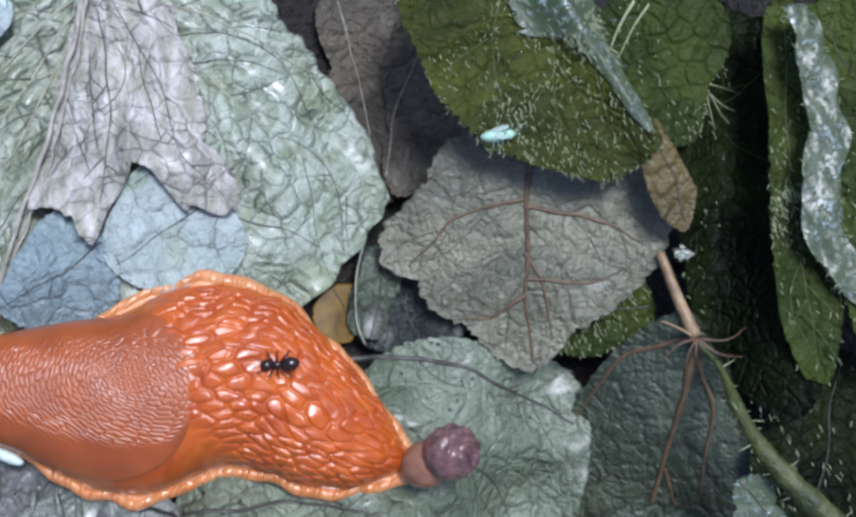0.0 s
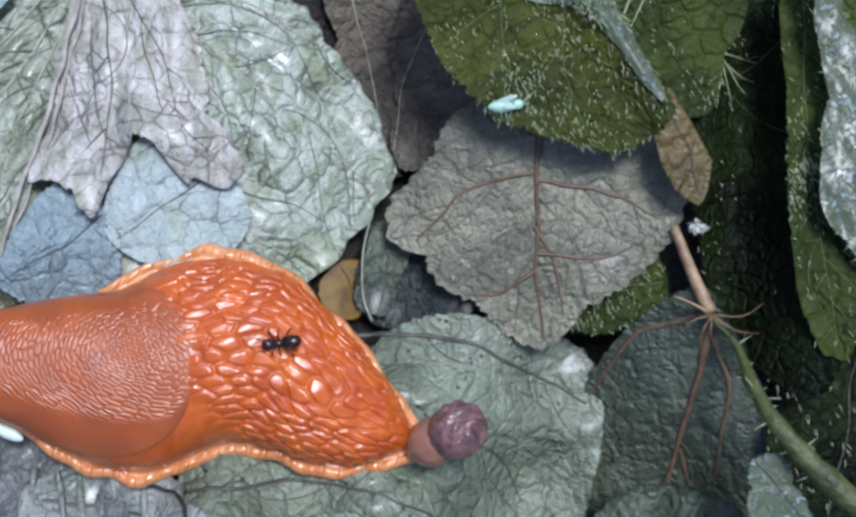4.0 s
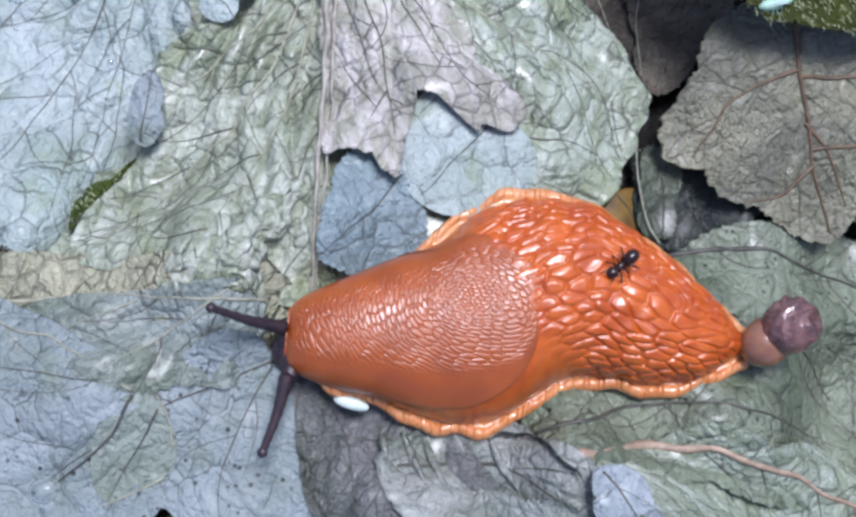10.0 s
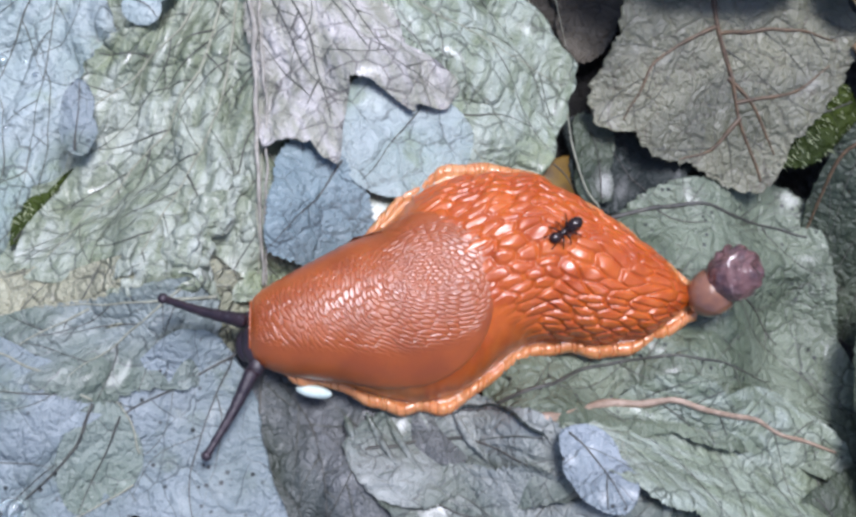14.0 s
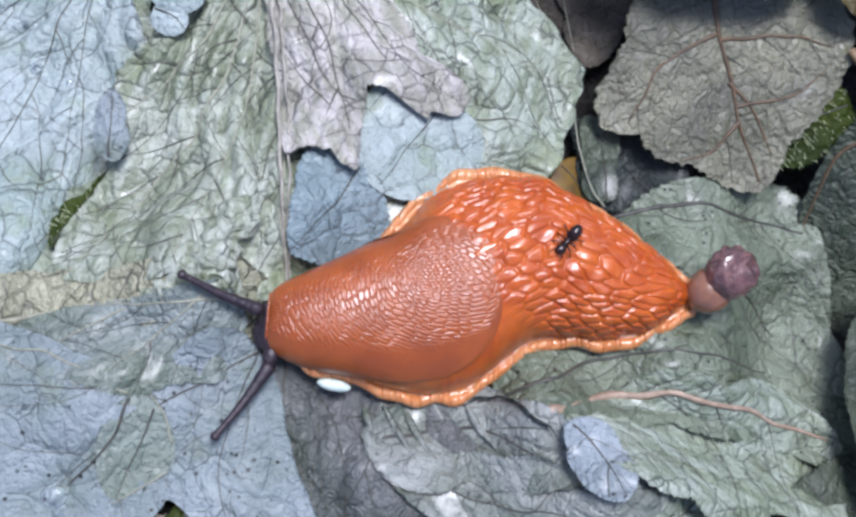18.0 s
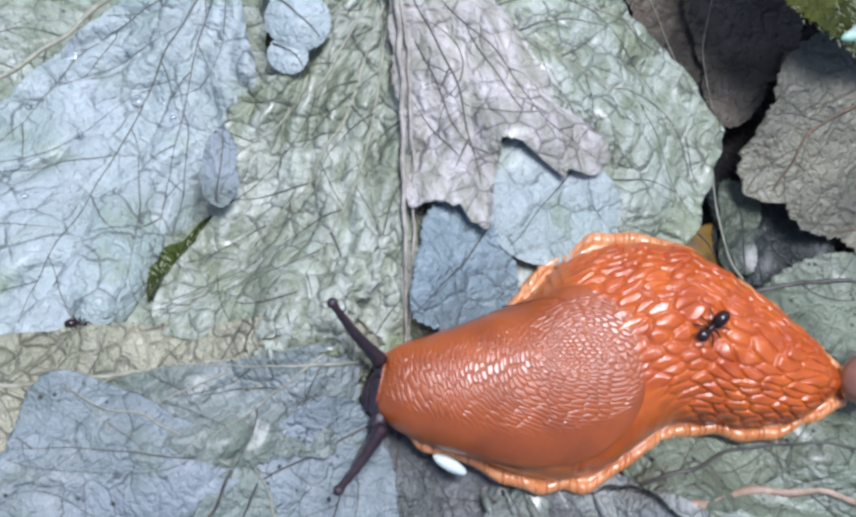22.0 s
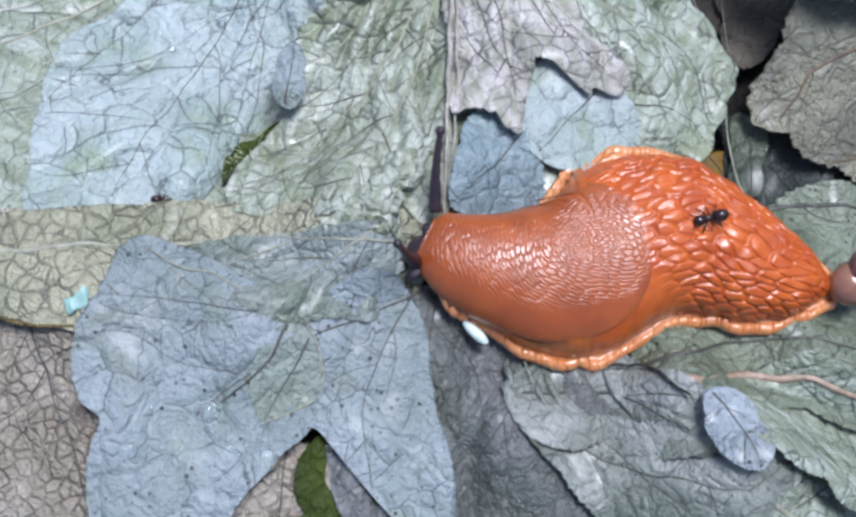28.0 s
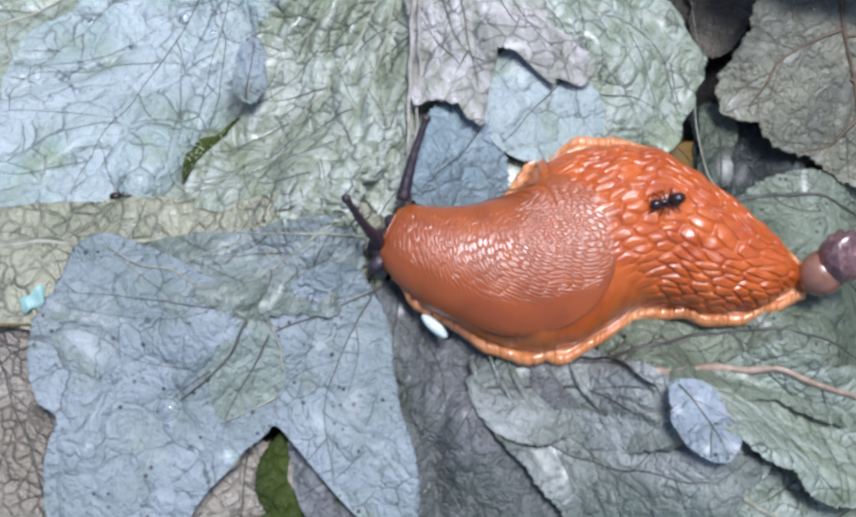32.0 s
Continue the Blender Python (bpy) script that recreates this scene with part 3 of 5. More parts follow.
dead_leaf("dead_leaf", (-6.7, -0.9), [(15, 2.0), (32, 2.55), (38, 2.95), (49, 3.2), (59, 3.7), (69, 4.5), (78, 4.2), (85, 3.5), (97, 2.9), (113, 2.5), (141, 2.2), (161, 2.5), (195, 2.6), (219, 3.0), (233, 3.7), (241, 3.2), (255, 2.8), (271, 2.6), (293, 2.5), (312, 1.8), (341, 1.45), (358, 1.7)],
          M_MIST, "pale blue-green dead leaf, wet, dark veins", lift=-0.06, seed=33, wave=0.07,
          veins=[((-5.0, 3.2), (-6.2, 0.8), (-7.6, -3.2)), ((-5.0, 3.2), (-5.6, 0.6), (-5.9, -3.0)), ((-5.0, 3.2), (-7.4, 1.2), (-9.2, -1.6))], pleat=(-5.0, 3.4, 13, 0.13), vein_r=0.013, shape=lambda x, y: -0.4 * np.exp(-((x + 4.85 - 0.45 * (y + 1)) / 0.45) ** 2), gap=1.1, side_r=0.011, vein_mat=M_NETVEIN, puff=0.04)
for lx, ly, lr, up_, sd in ((-3.9, 2.42, 0.5, 0.52, 34), (-3.8, 1.8, 0.52, 0.6, 134), (-3.92, 1.22, 0.32, 0.5, 234)):
    dead_leaf("dead_leaf", (lx, ly), [(20, lr), (70, lr * 0.92), (130, lr * 1.05), (190, lr), (240, lr * 0.9), (310, lr * 1.06)], M_ROUND, "small rounded pale blue-green leaf lobe", lift=up_, seed=sd, tooth=0.01, teeth=12, puff=0.02, side=False, soft=12, wave=0.02,
              shape=lambda x, y, lx=lx, ly=ly: -0.5 * ((x - lx) ** 2 + (y - ly) ** 2))
dead_leaf("dead_leaf", (2.7, 2.6), [(45, 1.2), (63, 1.4), (77, 1.8), (120, 2.0), (142, 1.7), (165, 0.8), (250, 0.9), (289, 1.8), (293, 2.2), (320, 1.0)], M_SHADE, "dark brown rotting leaf edge", lift=-0.3, seed=35, vein_mat=M_VEIN, vein_r=0.012,
          veins=[((1.7, 3.9), (2.5, 2.6), (3.2, 0.8))], side=False)
dead_leaf("dead_leaf", (3.7, 2.2), [(4, 1.1), (50, 1.5), (93, 2.1), (112, 1.9), (160, 0.7), (214, 0.5), (266, 1.4), (285, 1.2), (317, 0.8)], M_SHADE, "dark grey-brown rotting leaf", lift=-0.05, seed=36, side=False,
          veins=[((3.5, 4.2), (3.2, 2.4), (3.4, 1.0))], vein_r=0.012)
broadest = dead_leaf("dead_leaf", (-2.0, 0.2), [(3, 5.6), (17, 5.1), (29, 4.6), (43, 4.2), (55, 4.1), (91, 3.6), (109, 3.3), (124, 2.6), (147, 2.2), (159, 2.2), (177, 2.8), (190, 3.1), (199, 3.3), (204, 3.3), (207, 3.0), (209, 3.5), (215, 4.2), (222, 5.1), (232, 4.5), (244, 3.9), (253, 3.6), (265, 3.9), (279, 3.8), (301, 3.9), (324, 4.2), (341, 5.0), (347, 5.1), (358, 5.3)],
          M_PALE, "large pale green lobed dead leaf, wet, veins spreading from its stalk", lift=0.0, seed=37, wave=0.06, rings=40, spokes=360, soft=2, vein_r=0.03,
          veins=[((-2.35, 3.0), (-2.0, 0.6), (-1.95, -3.2)), ((-2.3, 2.9), (0.4, 1.6), (3.4, 0.3)), ((-2.3, 2.8), (0.2, 0.6), (1.9, -1.4)), ((-2.4, 2.9), (-3.4, 0.9), (-4.8, -0.6)),
                 ((-2.35, 2.7), (-3.2, -0.2), (-5.2, -2.9)), ((-2.3, 2.4), (-2.7, -0.6), (-3.7, -3.0)), ((-2.2, 2.9), (0.0, 2.8), (1.8, 2.4))], pleat=(-2.3, 3.6, 20, lambda x: 0.17 * np.clip(1 - (x + 1.6) / 1.6, 0.35, 1)), shape=lambda x, y: 0.32 * np.clip((-3.6 - x) / 1.2, 0, 1) * np.clip((y + 2.6) / 1.5, 0, 1), tooth=0.07, teeth=34, gap=0.9, side_r=0.017, puff=0.06)[0]
for k, (shift, fat) in enumerate(((0.0, 0.055), (0.12, 0.035))):
    rib_line = bend([(-2.33 + 0.4 * shift, 3.1), (-2.15 + shift, 1.2), (-2.0 + shift, -0.8), (-1.93 + 0.7 * shift, -2.3), (-1.9 + 0.4 * shift, -3.4)], 70)
    rib_line = rib_line + 0.025 * np.stack([ripple(rib_line[:, 0], rib_line[:, 1], 95 + k, 0.5), 0 * rib_line[:, 0]], 1)
    rib_up = heap(rib_line[:, 0], rib_line[:, 1]) + np.interp(rib_line[:, 1], [-3.4, -1.9, -1.2, 0, 3], [0.16, 0.26, 0.38, 0.48, 0.52])
    mesh("midrib", *tube(np.column_stack([rib_line, rib_up]), fat * np.linspace(1, 0.4, 70) * (1 + 0.2 * ripple(rib_line[:, 0], rib_line[:, 1], 97 + k, 0.25)), 8), M_RIB, broadest, "pinkish-brown ridged midrib")
FLAP_X, FLAP_Y = -0.9, 0.6


def flap_sink(x, y):
    """The torn flap grows out of the leaf at its outer side and at the midrib."""
    d = (x + 0.05) * 0.86 + (y - 1.44) * 0.51
    return -0.42 * np.clip((d + 0.4) / 0.45, 0, 1) * np.clip((y - 0.35) / 0.4, 0, 1) - 0.2 * np.clip((-1.7 - x) / 0.4, 0, 1)


dead_leaf("dead_leaf", (FLAP_X, FLAP_Y), [(1, 1.25), (45, 1.25), (81, 1.74), (90, 2.3), (126, 2.75), (131, 2.2), (150, 1.55), (190, 1.19), (221, 1.48), (241, 2.1), (250, 1.8), (261, 1.78), (268, 2.0), (275, 2.16), (279, 1.5), (285, 1.16), (298, 0.73), (310, 0.85), (315, 0.95), (317, 1.3), (319, 1.9), (324, 1.72), (329, 2.14), (337, 2.28), (345, 2.2), (349, 1.88), (356, 1.63)],
          M_DRY, "dry torn pinkish-grey leaf flap with ragged edge", lift=0.42, seed=38, wave=0.07, soft=1.0, tooth=0.03, teeth=44, curl=0.1, spokes=420,
          veins=[((-2.3, 2.9), (-1.3, 0.9), (-0.72, -1.3)), ((-2.2, 2.9), (-0.7, 1.5), (0.2, 0.3), (1.0, -0.2)), ((-2.3, 2.9), (-2.0, 0.6), (-1.8, -1.0)), ((-1.9, 1.6), (-1.35, 0.3), (-0.75, -0.5))], vein_r=0.015, vein_mat=M_DARKVEIN, gap=1.5, puff=0.04, pleat=(-2.2, 3.3, 11, 0.12), shape=flap_sink)
dead_leaf("dead_leaf", (5.6, -3.3), [(27, 2.7), (43, 2.8), (81, 2.0), (118, 2.0), (136, 2.0), (166, 1.9), (190, 3.6), (200, 4.4), (208, 4.5), (216, 4.2), (223, 3.6), (245, 2.6), (287, 2.8), (299, 3.7), (308, 4.2), (330, 3.5), (340, 2.8), (356, 2.6)],
          M_SAGE, "grey-green dead leaf under the slug's tail", lift=0.0, seed=39, rings=34, spokes=320,
          veins=[((3.4, -2.2), (5.4, -1.8), (7.8, -2.2)), ((4.9, -3.6), (6.2, -3.4), (7.2, -4.2)), ((1.8, -5.2), (4.2, -4.5), (6.8, -4.9))], vein_mat=M_DARKVEIN, vein_r=0.04, pleat=(3.0, -4.4, 7, 0.12), puff=0.035, side_r=0.013)
dead_leaf("dead_leaf", (5.1, -6.1), [(1, 2.8), (18, 2.2), (71, 1.0), (152, 1.8), (170, 2.7), (178, 2.1), (194, 1.5), (235, 0.9), (318, 1.6), (329, 3.0)], M_OLIVE, "folded grey-green leaf with a pinkish-brown midrib", lift=0.22, seed=40, vein_mat=M_PINKRIB, vein_r=0.062,
          veins=[((2.35, -5.5), (3.9, -5.22), (5.7, -5.46), (7.6, -6.1)), ((3.1, -6.6), (3.9, -7.05), (4.8, -7.4))], shape=lambda x, y: 0.25 * np.sin(3.2 * (y + 0.3 * x)))
dead_leaf("dead_leaf", (5.0, -8.0), [(0, 3), (60, 2.0), (120, 1.6), (180, 2.4), (240, 2.5), (300, 3)], M_OLIVE, "grey-green dead leaf with a pale midrib", lift=-0.1, seed=41, veins=[((2.6, -6.9), (4.4, -7.6), (7.4, -9))])
dead_leaf("dead_leaf", (9.4, -5.6), [(10, 2.4), (60, 2.6), (100, 2.4), (150, 1.6), (200, 1.7), (250, 2.2), (310, 2.6)], M_MOSS, "crumpled dark grey-green dead leaf beyond the tail", lift=0.75, seed=141, wave=0.12, curl=0.15, pleat=(9.0, -2.0, 9, 0.35), vein_mat=M_DARKVEIN, vein_r=0.03,
          veins=[((9.0, -3.4), (9.2, -5.4), (9.8, -8)), ((9.0, -3.4), (8.3, -5.2), (8.0, -7))])
dead_leaf("dead_leaf", (8.0, -7.9), [(10, 2.2), (60, 1.7), (120, 1.5), (180, 1.8), (250, 2.2), (310, 2.6)], M_MOSS, "dark grey-green dead leaf in the shade", lift=0.2, seed=142, wave=0.1)
netted = dead_leaf("dead_leaf", (-5.5, -4.2), [(0, 3.4), (15, 3.5), (29, 2.9), (36, 2.0), (55, 1.2), (100, 1.0), (130, 1.3), (152, 1.8), (169, 2.9), (176, 4.3), (188, 4.3), (198, 4.1), (201, 3.6), (213, 2.6), (243, 1.7), (300, 1.7), (334, 2.4)],
          M_NET, "yellowish dead leaf with a fine dark vein net and pale rim", lift=0.1, seed=42, wave=0.05, curl=0.05, veins=[((-9.8, -4.6), (-6, -3.9), (-2.4, -3.4))], vein_r=0.04, gap=0.9, side_r=0.013)[0]
mesh("rim", *tube(np.array([(a, b, float(heap(a, b)) + 0.16) for a, b in bend([(-9.6, -5.25), (-9.0, -5.52), (-8.3, -5.62), (-7.65, -5.58)], 30)]), 0.05 * np.sin(np.linspace(0.3, 2.9, 30)), 8), M_TAN, netted)
dead_leaf("dead_leaf", (-4.39, -4.31), outline((-4.39, -4.31), [(-6.36, -4.34), (-6.24, -4.03), (-5.35, -3.78), (-4.34, -3.66), (-3.44, -3.44), (-2.92, -3.32), (-2.53, -3.59), (-2.55, -4.3), (-2.85, -4.98), (-3.66, -4.99), (-4.25, -5.25), (-5.07, -4.99), (-5.64, -4.76), (-6.25, -4.91)]), M_VEIL, "thin wet grey-green leaf with pale wrinkles", lift=0.17, seed=171, wave=0.05, tooth=0.05, teeth=30, soft=2, pleat=(-2.4, -3.2, 7, 0.14), vein_mat=M_VEIN, vein_r=0.02, side_r=0.012,
          veins=[((-2.6, -3.6), (-4.2, -3.75), (-5.9, -3.7)), ((-3.1, -3.5), (-4.0, -4.3), (-4.6, -4.8)), ((-4.4, -3.75), (-5.0, -4.1), (-5.6, -4.4))], side_mat=M_DARKVEIN, puff=0.05)
dead_leaf("dead_leaf", (-0.4, -7.0), [(0, 1.6), (40, 2.0), (65, 2.3), (80, 2.6), (105, 2.6), (120, 3.3), (140, 3.3), (160, 3.2), (200, 3), (240, 2.6), (300, 2.6)], M_SLATE, "dark slate-grey dead leaf below the slug", lift=0.0, seed=43,
          veins=[((-1.9, -4.2), (-2.0, -6.4), (-2.4, -9)), ((-1.9, -4.4), (-1.0, -6), (-0.9, -8.6)), ((-0.2, -5.4), (-0.8, -6.8), (-1.3, -8.4))], pleat=(-0.2, -3.6, 7, 0.14), vein_mat=M_DARKVEIN, vein_r=0.015, puff=0.03, gap=0.9)
blue, blue_z = dead_leaf("dead_leaf", (-4.5, -5.6), [(6, 2.6), (21, 2.5), (38, 2.4), (50, 1.9), (52, 1.0), (96, 0.8), (121, 1.3), (137, 2.2), (144, 3.0), (151, 3.1), (160, 2.9), (168, 2.9), (179, 3.1), (193, 3.2), (204, 3.1), (209, 2.8), (216, 3.3), (233, 4.1), (260, 3.2), (265, 2.4), (281, 1.7), (306, 1.4), (309, 2.4), (312, 4.0), (316, 4.4), (324, 4.0), (344, 2.9), (358, 2.6)],
          M_BLUE, "blue-grey wet lobed leaf with dark flecks and water drops", lift=0.28, seed=44, wave=0.05, soft=2, tooth=0.02, rings=34, spokes=320, vein_r=0.014, vein_mat=M_DARKVEIN,
          veins=[((-2.2, -4.4), (-3.9, -5.4), (-5.4, -6.6)), ((-3.9, -5.2), (-5.6, -5.0), (-7.2, -5.0)), ((-2.3, -4.4), (-2.9, -6.2), (-2.6, -8)), ((-3.9, -5.3), (-4.0, -6.1), (-3.7, -6.6))], gap=1.5, puff=0.03, side_r=0.008)
for way, fat, skin in ((((-6.8, -4.15), (-6.12, -4.43), (-5.64, -4.51), (-5.01, -4.75), (-4.31, -5.19)), 0.02, M_VEIN), (((-4.03, -5.09), (-3.78, -5.5), (-3.62, -5.91)), 0.018, M_VEIN), (((-4.59, -6.86), (-4.1, -6.6), (-3.75, -6.41)), 0.016, M_VEIN), (((-5.21, -6.52), (-4.7, -6.07), (-4.3, -5.24)), 0.024, M_DARKVEIN)):
    p = bend(way, 40)
    p = p + 0.03 * np.stack([ripple(p[:, 0], p[:, 1], 151, 0.5), ripple(p[:, 1], p[:, 0], 152, 0.5)], 1)
    mesh("vein", *tube(np.column_stack([p, blue_z(p[:, 0], p[:, 1]) + 0.05]), fat * np.linspace(0.6, 1, 40), 6), skin, blue)
dead_leaf("dead_leaf", (-4.18, -5.99), [(8, 0.57), (50, 0.62), (80, 0.9), (99, 0.8), (150, 0.6), (193, 0.62), (220, 0.75), (243, 0.9), (280, 0.6), (316, 0.58)], M_SAGEPALE, "thin greener leaf piece stuck on a blue-grey leaf", under=lambda x, y: blue_z(x, y) + 0.03, seed=153, wave=0.01, tooth=0.01, side=False, soft=4)
dead_leaf("dead_leaf", (-4.2, -8.2), [(0, 1.3), (70, 1.2), (100, 1.0), (180, 1.4), (270, 2)], M_BROWN, "small brown leaf piece in a gap", lift=-0.05, seed=45)
dead_leaf("green_leaf", (-3.2, -8.2), [(0, 0.9), (90, 1.2), (105, 1.4), (180, 0.5), (270, 2)], M_MIDGREEN, "narrow green leaf blade in a gap", lift=0.0, seed=46)
crumpled, crumpled_z = dead_leaf("dead_leaf", (1.3, -5.9), [(9, 1.4), (50, 0.8), (117, 0.9), (160, 1.5), (177, 2.0), (203, 1.7), (258, 0.6), (320, 1.3), (334, 1.7), (355, 1.7)], M_ASH, "dark folded slate-grey leaf", lift=0.1, seed=47, curl=0.08,
          veins=[((-0.3, -5.9), (1.3, -5.8), (2.9, -6.6))], vein_mat=M_DARKVEIN, pleat=(0.4, -4.4, 5, 0.14), vein_r=0.022, puff=0.035)
for way in (((0.02, -5.35), (0.2, -5.75), (0.52, -6.25)), ((-0.3, -5.35), (-0.1, -5.75), (0.15, -6.15)), ((1.05, -5.25), (1.25, -5.7), (1.58, -6.15)), ((-0.62, -5.4), (-0.55, -5.6), (-0.48, -5.85)), ((0.55, -5.35), (0.68, -5.6), (0.75, -5.85))):
    p = bend(way, 30)
    mesh("ridge", *tube(np.column_stack([p, crumpled_z(p[:, 0], p[:, 1]) + 0.05]), 0.07 * np.sin(np.linspace(0.3, 3.0, 30)), 8), M_ASH, crumpled)
# Dark strand laid along a crevice below the slug, in place of its shade.
crevice_line = bend([(0.9, -5.38, 0.15), (1.46, -5.24, 0.2), (1.84, -5.4, 0.4), (2.23, -5.62, 0.62), (2.42, -5.9, 0.75)], 70)
crevice_line[:, 2] = np.maximum(heap(crevice_line[:, 0], crevice_line[:, 1]) + 0.32, crumpled_z(crevice_line[:, 0], crevice_line[:, 1]) + 0.05)
crevice_line = crevice_line + 0.05 * np.stack([ripple(crevice_line[:, 0], crevice_line[:, 1], 161, 0.4), ripple(crevice_line[:, 1], crevice_line[:, 0], 162, 0.4), 0 * crevice_line[:, 0]], 1)
mesh("torn_edge", *tube(crevice_line, 0.03 * np.sin(np.linspace(0.25, 2.95, 70)) * (1 + 0.4 * ripple(crevice_line[:, 0], crevice_line[:, 1], 163, 0.3)), 8), M_DARKBLUE, crumpled, "dark wet torn edge")
dead_leaf("dead_leaf", (1.9, -7.0), [(2, 2.4), (14, 2.2), (24, 1.6), (46, 0.9), (111, 0.8), (145, 1.4), (160, 2.1), (165, 2.3), (185, 1.5), (216, 1.2), (266, 1.3), (338, 1.9), (354, 1.9)], M_ASH, "grey leaf with a rolled pale edge", lift=0.14, seed=48, curl=0.1, veins=[((-0.1, -6.5), (1.6, -7), (3.4, -7.2))], pleat=(-0.4, -6.4, 5, 0.1), vein_mat=M_DARKVEIN, vein_r=0.015, puff=0.035)
dead_leaf("dead_leaf", (3.02, -6.2), [(20, 0.42), (65, 0.55), (105, 0.66), (132, 0.74), (160, 0.5), (215, 0.42), (262, 0.55), (300, 0.76), (325, 0.7)], M_LOBE, "small oval blue-grey leaf lobe", lift=0.5, seed=49, tooth=0.01)
G_LEAN = slope(-0.6, 6, 0.5, -0.04, 0.22)
dead_leaf("dead_leaf", (6.0, 0.5), [(6, 2.3), (19, 2.5), (35, 2.5), (50, 2.5), (83, 2.0), (122, 2.1), (147, 2.2), (166, 2.0), (178, 2.2), (191, 2.5), (201, 2.5), (209, 2.3), (212, 1.9), (221, 2.0), (235, 1.9), (248, 1.7), (261, 1.8), (274, 2.0), (290, 2.2), (300, 2.0), (314, 1.7), (330, 1.8), (348, 2.0)],
          M_GREY, "grey-brown toothed leaf, underside up, brown midrib", under=G_LEAN, seed=50, wave=0.05, tooth=0.05, teeth=42, soft=1.6, vein_mat=M_BROWNVEIN, vein_r=0.042,
          veins=[((5.6, 2.2), (6.05, 0.4), (6.65, -1.4)), ((6.05, 0.4), (6.5, -0.1), (6.9, -0.9)), ((6.25, -0.3), (5.6, -0.9), (4.9, -1.1)), ((5.8, 1.1), (7.2, 1.2), (8.0, 1.0)), ((5.8, 1.2), (4.8, 0.7), (4.2, -0.4)), ((6.2, -0.1), (7.2, 0.2), (7.9, 0.6))], gap=0.8, side_r=0.013, puff=0.022)
dead_leaf("dead_leaf", (9.3, -1.9), [(35, 1.1), (82, 1.5), (100, 2.1), (122, 1.8), (152, 1.6), (192, 1.6), (215, 2.4), (238, 3.8), (256, 4.4), (285, 4.3), (324, 3.6), (353, 1.6)], M_MOSS, "grey-green leaf with brown veins from its stalk", under=slope(-0.5, 9.2, -0.3, 0.3, 0.5), seed=51, vein_mat=M_BROWNVEIN, vein_r=0.055, gap=0.9, puff=0.04, side_r=0.012,
          veins=[((9.2, -0.3), (9.4, -2), (9.6, -4.5)), ((9.2, -0.3), (8.2, -0.9), (7.8, -2.2)), ((9.3, -0.4), (9.9, -1.5), (10.2, -3)), ((9.5, -2.6), (9.9, -3.2), (10.3, -4))])
HL = slope(0.6, 5, 2, -0.1, 0.1)
fold_z = dead_leaf("green_leaf", (5.3, 2.9), outline((5.3, 2.9), [(2.81, 3.54), (3.35, 2.89), (3.9, 2.23), (4.44, 1.93), (4.98, 1.68), (5.44, 1.66), (6.02, 1.62), (6.66, 1.68), (7.11, 1.79), (7.4, 2.11), (7.62, 2.4), (7.62, 2.65), (7.3, 2.9), (6.85, 3.35), (6.4, 3.85), (5.95, 4.5), (4.9, 5.3), (3.2, 4.8)]), M_GREEN, "folded green hairy leaf with a wet sheen", under=HL, seed=52, tooth=0.05, teeth=70, vein_r=0.012, category="leaf", group="green leaves",
          veins=[((4.9, 4.6), (6.3, 3.45), (7.5, 2.4)), ((5.4, 4.1), (5.7, 2.9), (6.4, 1.8)), ((4.4, 4.4), (4.6, 3.2), (5.2, 1.9))], gap=0.9, puff=0.05, side_r=0.010, side_mat=M_GREENVEIN, hairs=760, shape=lambda x, y: 0.3 * np.exp(-((x - 6.9 + 1.2 * (y - 3.0)) / 0.5) ** 2), vein_mat=M_GREENVEIN)[1]
dead_leaf("dead_leaf", (8.0, 2.0), outline((8.0, 2.0), [(7.2, 2.8), (7.45, 2.95), (7.87, 2.59), (8.47, 2.04), (8.54, 1.54), (8.47, 1.28), (8.02, 1.4), (7.65, 1.75), (7.4, 2.2)]), M_TAN, "tan curled leaf tip", under=slope(0.3, 8.0, 2.0, -0.25, 0.15), seed=53, tooth=0.015, puff=0.008, wave=0.02, side_r=0.006)
DL = slope(-0.3, 8.5, 2, 0.3, 0)
dead_leaf("green_leaf", (9.3, 2.3), [(50, 1.4), (86, 3.2), (140, 4.1), (147, 2.6), (155, 1.6), (192, 0.9), (245, 1.4), (264, 2.1), (275, 2.7), (286, 3.5), (294, 4.1), (301, 3.5), (309, 2.9), (339, 1.6)], M_SHADEGREEN, "large dark green hairy leaf hanging down, shade put into its colour", under=DL, seed=54, group="green leaves",
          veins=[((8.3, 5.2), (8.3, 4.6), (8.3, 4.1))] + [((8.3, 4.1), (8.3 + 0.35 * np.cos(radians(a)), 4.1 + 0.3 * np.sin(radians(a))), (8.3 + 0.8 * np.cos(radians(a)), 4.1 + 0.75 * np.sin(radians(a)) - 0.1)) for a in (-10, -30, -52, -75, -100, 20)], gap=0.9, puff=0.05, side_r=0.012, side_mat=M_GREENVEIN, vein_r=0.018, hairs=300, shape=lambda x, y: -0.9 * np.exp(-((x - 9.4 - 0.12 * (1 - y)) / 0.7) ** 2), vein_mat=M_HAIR)
